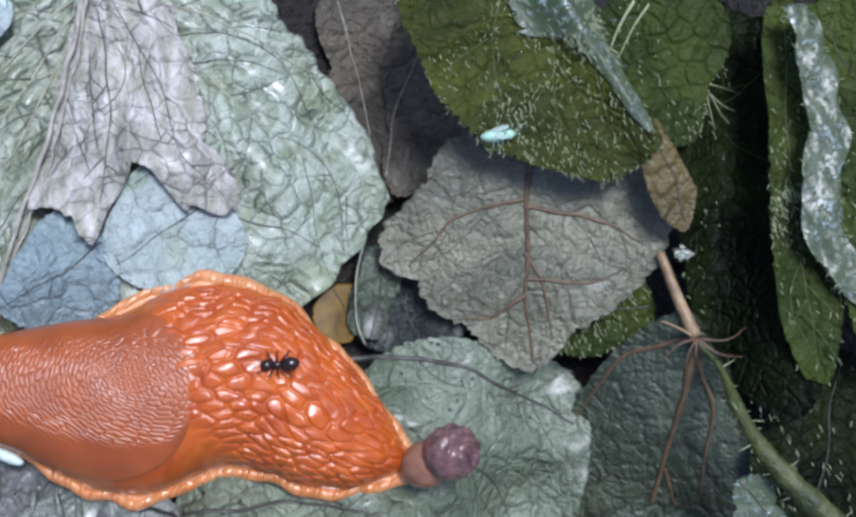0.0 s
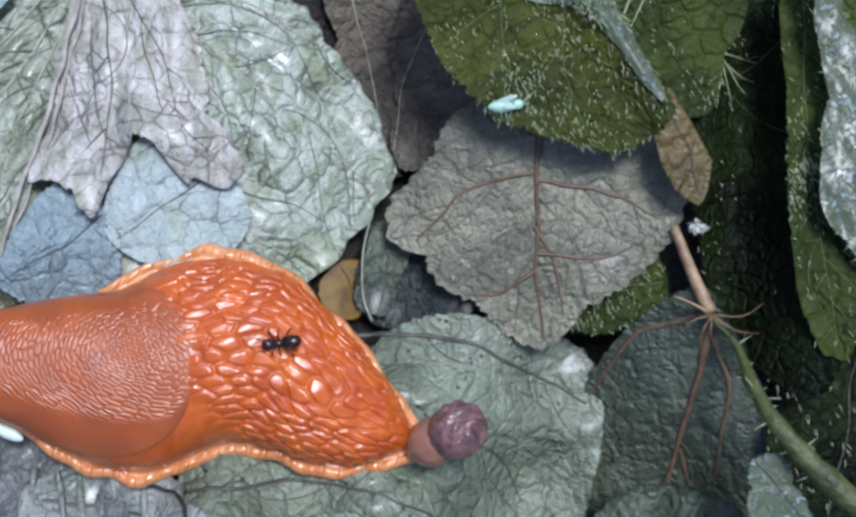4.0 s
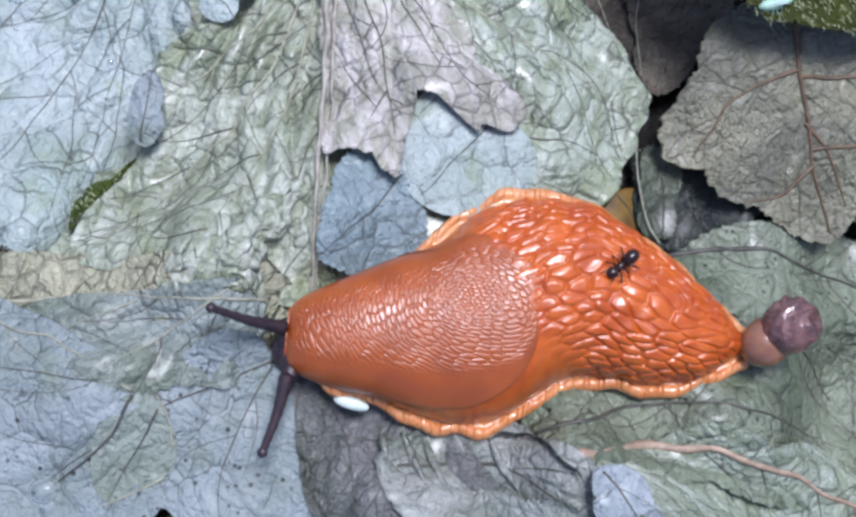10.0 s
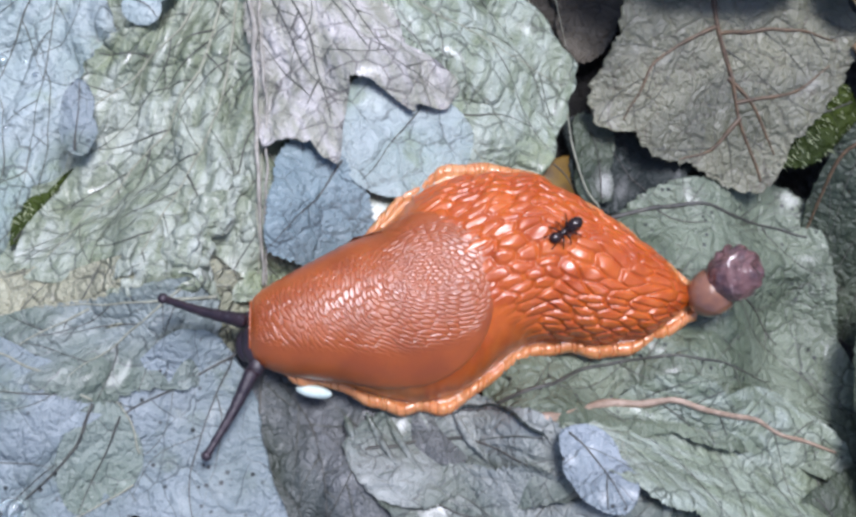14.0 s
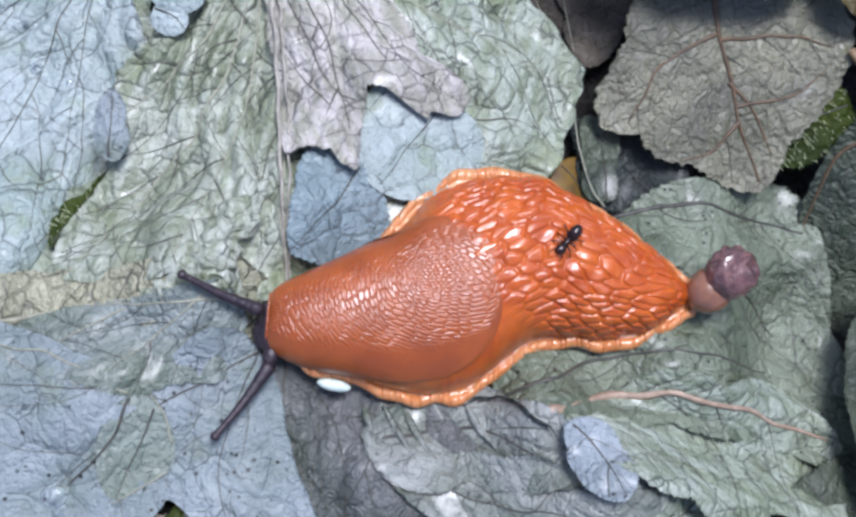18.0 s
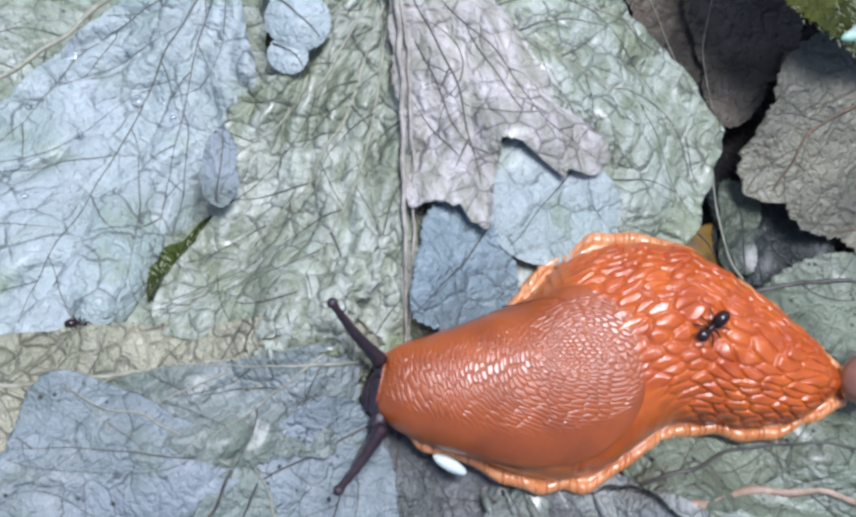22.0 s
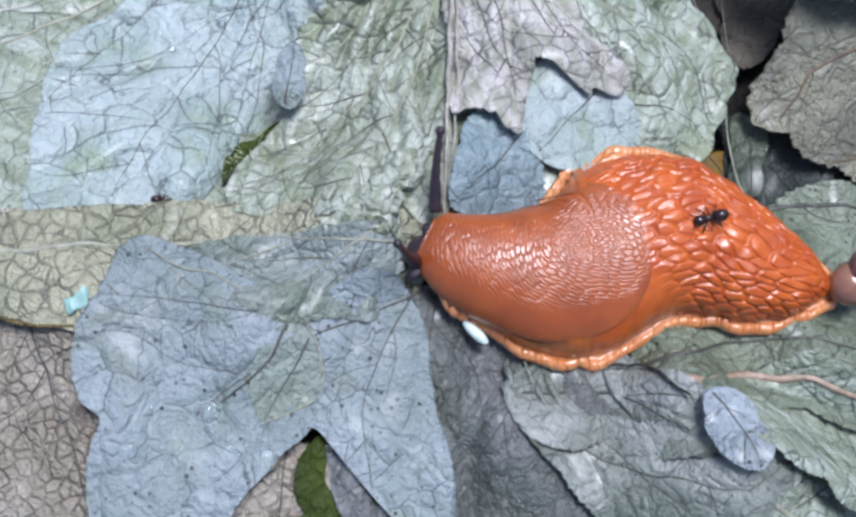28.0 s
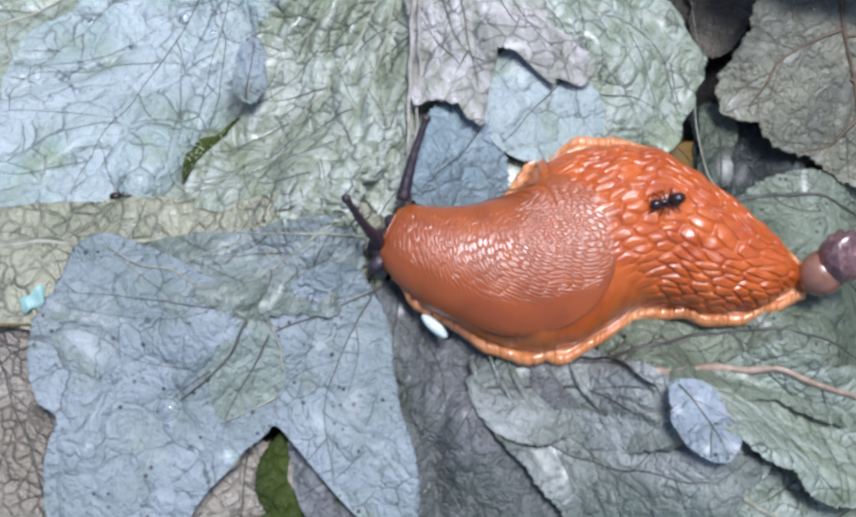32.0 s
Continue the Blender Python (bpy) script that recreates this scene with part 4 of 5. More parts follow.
dead_leaf("green_leaf", (11.9, 2.4), [(0, 2.5), (67, 3.2), (105, 3.6), (133, 4.0), (137, 3.1), (142, 2.3), (161, 1.6), (196, 1.5), (230, 1.65), (248, 1.85), (262, 2.3), (290, 2.2), (330, 2.4)], M_MIDGREEN, "hairy green leaf with a drooping edge", under=slope(0.75, 11, 2, 0.1, 0.05),
          seed=55, group="green leaves", hairs=260, gap=0.8, puff=0.05, side_r=0.012, side_mat=M_GREENVEIN)
dead_leaf("green_leaf", (10.1, 2.4), outline((10.1, 2.4), [(8.7, 5.44), (9.31, 3.66), (9.72, 1.89), (10.25, 0.16), (10.85, -0.62), (11.19, -0.8), (11.25, -0.08), (11.0, 1.2), (10.8, 2.06), (10.6, 3.43), (9.9, 4.72), (9.3, 5.7)]), M_MIDGREEN, "narrow hanging green leaf lobe with pale hairs", under=slope(0.42, 10.1, 2.4, 0.2, 0.0), seed=59, group="green leaves", tooth=0.06, teeth=44, hairs=420, gap=0.7, puff=0.05, side_r=0.010, side_mat=M_GREENVEIN,
          veins=[((9.2, 5.2), (9.9, 2.6), (11.0, -0.5))], vein_r=0.010, vein_mat=M_GREENVEIN)
dead_leaf("green_leaf", (7.9, 3.6), [(0, 0.4), (40, 0.5), (75, 1.6), (100, 2.0), (150, 2.0), (190, 1.4), (230, 1.0), (275, 0.9), (300, 0.8), (330, 0.5)], M_MIDGREEN, "hairy green leaf with a pale midrib", under=slope(-0.2, 8, 3, 0.0, 0.1), seed=56, group="green leaves", hairs=170, gap=0.8, puff=0.05, side_r=0.012, side_mat=M_GREENVEIN,
          veins=[((6.68, 5.0), (6.55, 4.4), (6.46, 3.8)), ((6.95, 5.0), (6.8, 4.4), (6.62, 3.8))], vein_r=0.02, vein_mat=M_HAIR)
dead_leaf("green_leaf", (7.6, -0.2), [(0, 1.0), (60, 0.9), (120, 1.0), (200, 1.5), (240, 1.0), (300, 0.7)], M_MIDGREEN, "hairy green leaf showing under a dead one", under=slope(-1.1, 7.6, -0.2, 0, 0.1), seed=57, group="green leaves", hairs=160, side=False)
dead_leaf("green_leaf", (11.8, -1.6), [(0, 1.6), (90, 1.8), (180, 1.2), (270, 1.5)], M_SHADEGREEN, "dark green leaf in a deep gap, shade put into its colour", under=slope(-0.6, 11.8, -1.6, 0, 0), seed=58, group="green leaves", hairs=100, side=False)
dead_leaf("dead_leaf", (0.35, -0.75), [(0, 1.15), (40, 0.8), (90, 0.95), (140, 1.1), (180, 1.0), (230, 1.3), (270, 1.2), (320, 1.2)], M_MIST, "smooth pale bluish leaf showing through a torn flap", lift=0.36, seed=71, side=False, wave=0.03, tooth=0.01)
dead_leaf("dead_leaf", (-1.1, -2.0), [(34, 0.7), (69, 0.85), (114, 1.0), (162, 0.65), (200, 0.75), (232, 1.15), (250, 1.1), (290, 1.1), (336, 1.0)], M_TEAL, "smooth blue-grey leaf patch under the torn flap", lift=0.36, seed=61, side=False, wave=0.03)
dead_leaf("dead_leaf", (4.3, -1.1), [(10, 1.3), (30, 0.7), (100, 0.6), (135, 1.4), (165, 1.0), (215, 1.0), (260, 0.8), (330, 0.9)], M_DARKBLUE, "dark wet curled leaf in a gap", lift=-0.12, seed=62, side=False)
# Glimpses of wet leaf: small pieces added with the sheen in their colour.
dead_leaf("leaf_scrap", (8.15, 3.05), [(60, 0.28), (100, 0.06), (150, 0.1), (240, 0.26), (330, 0.08)], M_SHEENFLECK, "small glimpse of wet leaf between green leaves, sheen painted pale", under=slope(-0.25, 8.1, 3, 0, 0), seed=66, side=False, rings=6, spokes=40, tooth=0.05)
dead_leaf("leaf_scrap", (8.6, 1.05), [(10, 0.22), (40, 0.06), (120, 0.16), (160, 0.05), (200, 0.17), (300, 0.15)], M_SHEENFLECK, "small glimpse of wet leaf between green leaves, sheen painted pale", under=slope(-0.3, 8.6, 1, 0, 0), seed=67, side=False, rings=6, spokes=40, tooth=0.05)
dead_leaf("wet_leaf_fold", (10.45, -2.75), [(20, 0.3), (90, 0.5), (140, 0.5), (200, 0.3), (250, 0.6), (300, 1.2), (320, 1.6), (340, 0.7)], M_SHEENFLECK, "pale leaf edge under the green stem, wet sheen painted as flecks", under=slope(0.75, 10.5, -2.7, 0, 0), seed=68, side=False, rings=12, spokes=90, tooth=0.03)
dead_leaf("green_leaf", (-5.52, -2.25), [(48, 0.5), (62, 1.2), (75, 0.5), (150, 0.22), (228, 0.4), (242, 0.6), (256, 0.4), (330, 0.14)], M_MIDGREEN, "narrow green leaf edge in the seam between dead leaves", lift=0.08, seed=69, side=False, hairs=60, rings=12, spokes=120, vein_r=0.012)
dead_leaf("green_leaf", (-3.95, 2.1), [(30, 0.3), (62, 0.8), (90, 0.4), (150, 0.2), (228, 0.5), (242, 0.8), (256, 0.5), (330, 0.2)], M_MIDGREEN, "green leaf edge in the gap between dead leaves", lift=0.06, seed=70, side=False, rings=12, spokes=120, vein_r=0.012)
curled = dead_leaf("dead_leaf", (3.75, -1.0), [(20, 0.35), (70, 0.7), (105, 0.95), (140, 0.45), (200, 0.33), (250, 0.75), (290, 0.75), (330, 0.3)], M_MOSS, "small curled grey-green leaf with a pale rim", lift=0.05, seed=63, side=False)[0]
mesh("rim", *tube(bend([(3.3, -0.15, -1.2), (3.35, -0.8, -1.05), (3.55, -1.5, -1.05), (3.8, -1.85, -1.1)], 20), np.linspace(0.012, 0.022, 20), 6), M_VEIN, curled)
dead_leaf("leaf_scrap", (3.2, -1.4), [(0, 0.35), (70, 0.55), (150, 0.4), (230, 0.5), (300, 0.6)], M_YELLOW, "small orange-yellow leaf scrap in a gap", lift=-0.15, seed=64, side=False, rings=8, spokes=60)
dead_leaf("dead_leaf", (-4.85, -0.85), [(40, 0.3), (90, 0.85), (140, 0.32), (200, 0.27), (240, 0.36), (280, 0.46), (320, 0.34)], M_BLUE, "small drooping blue-grey leaf lobe", lift=0.95, seed=65, side=False, rings=10, spokes=80, tooth=0.01, shape=lambda x, y: -1.1 * ((x + 4.85) ** 2 + 0.3 * (y + 0.85) ** 2))

roll = thing("leaf_fold", -3.2, -3.0, 0.9, "pale wrinkled rolled leaf edge beside the slug's head", "leaf", "leaf litter")
for k, (way, fat) in enumerate(((((-2.15, -1.8, 0.48), (-2.7, -2.25, 0.7), (-3.0, -2.75, 0.94), (-3.25, -3.25, 1.0), (-3.75, -3.5, 0.96), (-4.2, -3.55, 0.8)), 0.26),
                                (((-2.45, -2.3, 0.62), (-2.75, -2.8, 0.82), (-3.0, -3.3, 0.95), (-3.35, -3.7, 1.0)), 0.2))):
    rp = bend(way, 90)
    rp = rp + 0.07 * np.stack([ripple(rp[:, 0], rp[:, 1], 70 + k, 0.5), ripple(rp[:, 1], rp[:, 0], 72 + k, 0.5), 0 * rp[:, 0]], 1)
    rv, rf = tube(rp, fat * np.sin(np.linspace(0.35, np.pi - 0.35, 90)) ** 0.5 * (1 + 0.4 * ripple(rp[:, 0], rp[:, 1], 75 + k, 0.25)), 20)
    mid = np.repeat(rp[:, 2], 20)
    rv[:, 2] = mid + (rv[:, 2] - mid) * 0.55 + 0.05 * ripple(rv[:, 0], rv[:, 1], 78 + k, 0.18)
    mesh("roll", rv, rf, M_PALE, roll)


def wet_band(way, fat, flat, seed, label):
    """A rolled wet margin of a green leaf, bumpy, along a line (cm)."""
    band = thing("wet_leaf_fold", *way[len(way) // 2], label, "leaf", "green leaves")
    p = bend(way, 120)
    p = p + 0.06 * np.stack([ripple(p[:, 0], p[:, 1], seed, 0.5), ripple(p[:, 1], p[:, 0], seed + 1, 0.5), 0 * p[:, 0]], 1)
    fat = np.interp(np.linspace(0, 1, 120), np.linspace(0, 1, len(fat)), fat)
    v, f = tube(p, fat * np.sin(np.linspace(0.25, np.pi - 0.25, 120)) ** 0.6 * (1 + 0.12 * ripple(p[:, 0], p[:, 1], seed + 2, 0.9)), 24)
    m = np.repeat(p[:, 2], 24)
    v[:, 2] = m + (v[:, 2] - m) * flat + 0.03 * ripple(v[:, 0], v[:, 1], seed + 3, 0.3)
    mesh("margin", v, f, M_SHEENFLECK, band)
    rnd, fuzz = np.random.RandomState(seed + 9), []
    for k in range(150):
        o = v[rnd.randint(len(v))]
        if o[2] < p[:, 2].mean() - 0.2:
            continue
        w, ln = rnd.uniform(0, 6.28), rnd.uniform(0.06, 0.15)
        fuzz.append(tube([o, o + (np.cos(w) * ln * 0.5, np.sin(w) * ln * 0.5, ln * 0.3), o + (np.cos(w) * ln, np.sin(w) * ln, ln * 0.4)], (0.010, 0.007, 0.003), 3))
    tagged(mesh("fuzz", *joined(fuzz), M_HAIR, band), kind="stuff")


# The wet sheen of margin and fold is in their fleck colour.
wet_band([(9.2, 5.3, 0.85), (9.5, 4.8, 0.9), (9.86, 4.0, 0.9), (10.18, 3.2, 0.9), (10.26, 2.3, 0.88), (10.65, 1.52, 0.86), (11.24, 1.06, 0.85), (11.8, 0.5, 0.8)], (0.33, 0.33), 0.05, 81, "rolled margin of a hairy green leaf, wet sheen painted pale")
dead_leaf("wet_leaf_fold", (5.9, 3.9), outline((5.9, 3.9), [(4.5, 4.1), (4.98, 3.61), (5.6, 3.7), (6.12, 3.46), (6.6, 3.15), (6.91, 2.87), (7.4, 2.5), (7.5, 2.66), (7.1, 3.05), (6.72, 3.4), (6.35, 3.85), (5.9, 4.5), (5.2, 5.0), (4.4, 4.7)]), M_SHEENFLECK, "wet hairy fold of a green leaf, sheen painted as pale flecks",
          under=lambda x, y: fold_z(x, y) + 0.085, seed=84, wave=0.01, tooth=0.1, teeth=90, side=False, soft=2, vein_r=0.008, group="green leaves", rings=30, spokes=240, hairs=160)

# ---------------------------------------------------------------- stalk and stem
stalk = thing("leaf_stalk", 9.0, 0.2, -0.4, "dry tan leaf stalk lying on the leaves", "stalk")
mesh("stick", *tube(bend([(8.25, 0.95, -0.42), (8.7, 0.3, -0.38), (9.15, -0.3, -0.3)], 14), np.linspace(0.08, 0.12, 14), 8), M_STALK, stalk)
stem = thing("plant_stem", 10.0, -1.6, 0.5, "green fuzzy plant stem", "stem")
mesh("stem_strand", *tube(bend([(9.19, -0.38, -0.3), (9.6, -0.73, 0.0), (9.87, -1.35, 0.6), (10.3, -1.89, 1.0), (10.99, -2.36, 1.1), (11.83, -2.79, 1.1), (13.2, -3.4, 1.0)], 40), np.interp(np.linspace(0, 1, 40), [0, 0.15, 0.3, 0.6, 1], [0.04, 0.06, 0.10, 0.17, 0.26]) * (1 + 0.12 * ripple(np.linspace(0, 5, 40), np.linspace(0, 2, 40), 88, 0.4)), 14), M_STEM, stem)

fib = np.random.RandomState(12)
for k in range(40):
    u = fib.uniform(0.2, 1)
    q = bend([(9.19, -0.38, -0.3), (9.6, -0.73, 0.0), (9.87, -1.35, 0.6), (10.3, -1.89, 1.0), (10.99, -2.36, 1.1), (11.83, -2.79, 1.1)], 41)[int(u * 40)]
    d = fib.uniform(-1, 1, 3) * (0.3, 0.3, 0.15)
    mesh("bristle", *tube([q, q + d * 0.6, q + d], (0.012, 0.01, 0.004), 4), M_HAIR, stem)
root = thing("root_tuft", 9.2, -0.35, -0.3, "tuft of brown root fibres where the stalk ends", "roots")
for k in range(9):
    w, ln = fib.uniform(-2.6, 0.3), fib.uniform(0.4, 1.0)
    q = np.array((9.18, -0.32, -0.28))
    mesh("fibre", *tube(bend([q, q + (np.cos(w) * ln * 0.5, np.sin(w) * ln * 0.5, 0.06), q + (np.cos(w + 0.3) * ln, np.sin(w + 0.3) * ln, -0.15)], 9), np.linspace(0.025, 0.008, 9), 5), M_BROWNVEIN, root)
mesh("fibre", *tube(bend([(9.1, -0.3, -0.25), (8.8, -0.24, -0.2), (8.5, -0.2, -0.22)], 9), np.linspace(0.03, 0.02, 9), 5), M_STALK, root)

# ---------------------------------------------------------------- slug
SLUG = (0.5, -3.6, 0.0)
slug = thing("slug", *SLUG, "large glossy orange slug with wrinkled back, on the leaves", "slug")


def along(x, pairs):
    return np.interp(x, [a for a, _ in pairs], [b for _, b in pairs])


def smooth_along(x, pairs):
    xs = np.linspace(-2.6, 5.4, 400)
    v = along(xs, pairs)
    k = np.exp(-0.5 * (np.arange(-20, 21) / 9.0) ** 2)
    v = np.convolve(np.r_[[v[0]] * 20, v, [v[-1]] * 20], k / k.sum(), "valid")
    return np.interp(x, xs, v)


UP = [(-2.5, -3.38), (-1.9, -3.2), (-0.9, -2.7), (-0.1, -2.2), (0.5, -1.6), (1.4, -1.28), (2.5, -1.48), (3.6, -2.12), (4.4, -2.7), (5.05, -3.3)]
LOW = [(-2.5, -4.82), (-1.9, -4.88), (-0.9, -5.05), (-0.2, -5.3), (0.5, -5.46), (1.25, -5.3), (1.7, -4.9), (2.35, -4.45), (3.45, -4.52), (4.3, -4.38), (5.05, -3.9)]
BASE = [(-2.4, 0.75), (-1.2, 0.45), (0.5, 0.1), (2.4, 0.0), (4, -0.05), (5.1, -0.1)]
TALL = [(-2.4, 0.5), (-1.2, 0.9), (0.5, 1.18), (2.0, 1.22), (3.5, 1.0), (4.5, 0.7), (5.1, 0.3)]


def cells(u, v, du, dv, seed):
    """Rounded bumps of about du by dv: 0 in the grooves, 1 on top."""
    r = np.random.RandomState(seed)
    u0, v0 = u.min() - 4 * du, v.min() - 4 * dv
    cols, rows_ = int((u.max() - u0) / du) + 6, int((v.max() - v0) / dv) + 6
    ju, jv = r.uniform(-0.33, 0.33, (rows_, cols)), r.uniform(-0.33, 0.33, (rows_, cols))
    U, V = (u - u0) / du, (v - v0) / dv
    j0, one, two = np.floor(V).astype(int), np.full(u.shape, 9.0), np.full(u.shape, 9.0)
    for dj in (-1, 0, 1, 2):
        j = np.clip(j0 + dj, 0, rows_ - 1)
        half = 0.5 * (j % 2)
        i0 = np.floor(U - half).astype(int)
        for di in (-1, 0, 1, 2):
            i = np.clip(i0 + di, 0, cols - 1)
            d = np.hypot(U - (i + half + ju[j, i]), V - (j + jv[j, i]))
            two = np.minimum(two, np.maximum(one, d))
            one = np.minimum(one, d)
    return np.clip((two - one) / 0.45, 0, 1)


FRONT = -2.42


def ridge_of(x, front=FRONT):
    """Middle, half width, foot height and height of the body at x."""
    up, low = smooth_along(x, UP) - smooth_along(x, [(-0.8, 0.1), (0.0, 0.3), (1.3, 0.3), (2.2, 0.12)]), smooth_along(x, LOW) + smooth_along(x, [(-1.2, 0.12), (-0.2, 0.2), (0.8, 0.25)])
    tail = np.clip((5.1 - x) / 0.6, 0.02, 1) ** 0.5
    nose = np.sqrt(1 - (1 - np.clip((x - front) / 0.8, 0.004, 1)) ** 2)
    return (up + low) / 2, (up - low) / 2 * (0.3 + 0.7 * tail) * (0.6 + 0.4 * nose), smooth_along(x, BASE), smooth_along(x, TALL) * (0.35 + 0.65 * tail) * (0.35 + 0.65 * nose)


def back(x, y):
    """Height of the body's back over a point of the plan."""
    c, w, z0, h = ridge_of(x)
    s = np.clip(np.abs(y - c) / w, 0, 0.985) ** (1 / 0.9)
    return z0 + h * np.sqrt(1 - s * s) ** 0.95


BODY_END = 5.08
BEND_AT, BEND_LEN = 0.6, 3.02


def skin_grid(bx, ang, front):
    """Points, outward ways and girth of the plain body at rows bx and angles ang (radians from the ridge)."""
    c, w, z0, h = ridge_of(bx, front)
    sy = np.sign(np.sin(ang)) * np.abs(np.sin(ang)) ** 0.9
    cz = np.abs(np.cos(ang)) ** 0.95
    P = np.stack([bx, c + w * sy, z0 + h * cz], -1)
    out = np.stack([0 * bx, sy * 0.8, cz + 0.05], -1)
    return P, out / np.linalg.norm(out, axis=-1, keepdims=True), w


def grid_normals(P):
    n = np.cross(np.gradient(P, axis=1), np.gradient(P, axis=0))
    n /= np.linalg.norm(n, axis=-1, keepdims=True) + 1e-12
    return np.where(n[..., 2:3].mean() < 0, -n, n)


def grid_piece(name, P, N, material, label=""):
    n, m = P.shape[:2]
    faces = grid_faces(n, m)
    mid = P[n // 2, m // 2]
    if np.cross(P[n // 2, m // 2 + 1] - mid, P[n // 2 + 1, m // 2 + 1] - mid)[2] < 0:
        faces = [q[::-1] for q in faces]
    ob = mesh(name, P.reshape(-1, 3), faces, material, slug, label)
    ob.data.normals_split_custom_set_from_vertices([tuple(v) for v in N.reshape(-1, 3)])
    return ob


def segments(name, P, N, many, material, label, over=5):
    """Cuts the front of a skin into rigid rings that overlap like scales; gives each ring with its middle."""
    n = len(P)
    cuts = np.linspace(0, n - 1, many + 1).astype(int)
    rings = []
    for k in range(many):
        a, b = cuts[k], min(cuts[k + 1] + (over if k < many - 1 else 0), n - 1)
        Q = P[a:b + 1].copy()
        tuck = np.clip(np.arange(a, b + 1) - cuts[k + 1], 0, over) / over
        Q -= 0.02 * tuck[:, None, None] * N[a:b + 1]
        rings.append((grid_piece(name, Q, N[a:b + 1], material, label if k == 0 else ""), float(P[a:cuts[k + 1] + 1, P.shape[1] // 2, 0].mean())))
    return rings


def back_wrinkles(X, Y, arc, ang, bx):
    """Long wet tubercles in rows that close up towards the tail."""
    lean = X + 0.35 * np.abs(ang) ** 1.5 + 0.08 * ripple(X, Y, 21, 0.8)
    side_ = arc * np.interp(bx, [0, 3, 5], [1, 1, 1.35]) + 0.06 * ripple(X, Y, 22, 0.7)
    tub = cells(lean, side_, 0.42, 0.18, 5)
    start = np.interp(ang, [-1.3, -0.75, -0.2, 0.6, 1.3], [2.1, 1.9, 1.35, 0.5, 0.2])
    amount = np.clip((X - start) / 0.45, 0, 1) * np.interp(bx, [4.4, 5.05], [1, 0.6])
    stripes = np.clip(0.5 + 0.5 * np.sin(X * 24 + 2 * ripple(X, Y, 23, 0.6)), 0, 1) * (1 - amount) * 0.012
    return 0.055 * np.clip(tub * 1.5, 0, 1) ** 0.7 * amount + 0.022 * ripple(X, Y, 8, 0.3) * amount + stripes


na = 190
bx, ba = np.meshgrid(np.linspace(0.45, BODY_END, 400), np.linspace(-np.pi / 2, np.pi / 2, na), indexing="ij")
P, O, W = skin_grid(bx, ba, FRONT)
P = P + O * back_wrinkles(P[..., 0], P[..., 1], W * ba * 1.05, ba, bx)[..., None]
grid_piece("body", P, grid_normals(P), M_BODY, "orange back with elongated wet wrinkles")
bx, ba = np.meshgrid(np.linspace(FRONT, BEND_AT, 160), np.linspace(-np.pi / 2, np.pi / 2, 120), indexing="ij")
P, O, W = skin_grid(bx, ba, FRONT)
P = P + O * back_wrinkles(P[..., 0], P[..., 1], W * ba * 1.05, ba, bx)[..., None]
neck = segments("neck_ring", P, grid_normals(P), 20, M_FLANK, "smooth orange side of the front below the mantle")


def mantle_points():
    """The shield over the front of the back: rounded lip behind and below, grain in rings round its hind part."""
    u, v = np.meshgrid(np.linspace(0, 1, 360), np.linspace(0, 1, 330), indexing="ij")
    t = np.abs(2 * v - 1)
    end = -0.2 + 1.78 * (1 - t ** 2.7) ** (1 / 2.3) - 0.25 * (v - 0.5)
    first = (-0.8 - FRONT) / (1.58 - FRONT)
    x = np.where(u < first, FRONT - 0.03 + (-0.77 - FRONT) * u / first, -0.8 + (end + 0.8) * (u - first) / (1 - first))
    low = np.interp(x, [-2.4, -1.6, -0.8, 0.4], [-1.5, -1.42, -1.2, -1.02])
    high = np.interp(x, [-2.4, -1.0, -0.2, 0.6, 1.4], [1.45, 1.4, 1.15, 0.85, 0.7])
    ang = low + (high - low) * v
    P, O, W = skin_grid(x, ang, FRONT)
    lip = np.clip((1 - t) / np.where(v > 0.5, 0.3, 0.10), 0, 1) * np.clip((1 - u) / 0.05, 0, 1)
    rise = 0.012 + np.interp(v, [0, 0.2, 0.5], [0.03, 0.028, 0.02]) * np.sqrt(1 - (1 - lip) ** 2)
    X, Y = P[..., 0], P[..., 1]
    dx_, dy_ = (X - 0.55) * 0.62, Y + 3.3
    ring = np.hypot(dx_, dy_) + 0.035 * ripple(X, Y, 44, 0.7)
    turn = np.arctan2(dy_, dx_)
    grain = cells(turn * (0.35 + 0.65 * ring) + 0.06 * ripple(X, Y, 41, 0.5), ring, 0.15, 0.056, 9)
    fine = cells(X + 0.02 * ripple(X, Y, 45, 0.3), Y, 0.09, 0.055, 12)
    mix = np.clip(ring / 0.35 - 0.4, 0, 1) * np.clip((2.3 - ring) / 0.6, 0, 1)
    where_ = np.clip((ang + 0.6) / 0.25, 0, 1) * np.clip((np.minimum(high - 0.1, 0.85) - ang) / 0.3, 0, 1) * lip
    bumps = np.clip(grain * 1.5, 0, 1) * mix + np.clip(fine * 1.5, 0, 1) * (1 - mix)
    return P + O * (rise + 0.018 * bumps * where_ + 0.014 * ripple(X, Y, 43, 0.9))[..., None]


P = mantle_points()
mantle = segments("mantle_ring", P, grid_normals(P), 22, M_MANTLE, "smooth brown-orange mantle, finely grained, shiny")


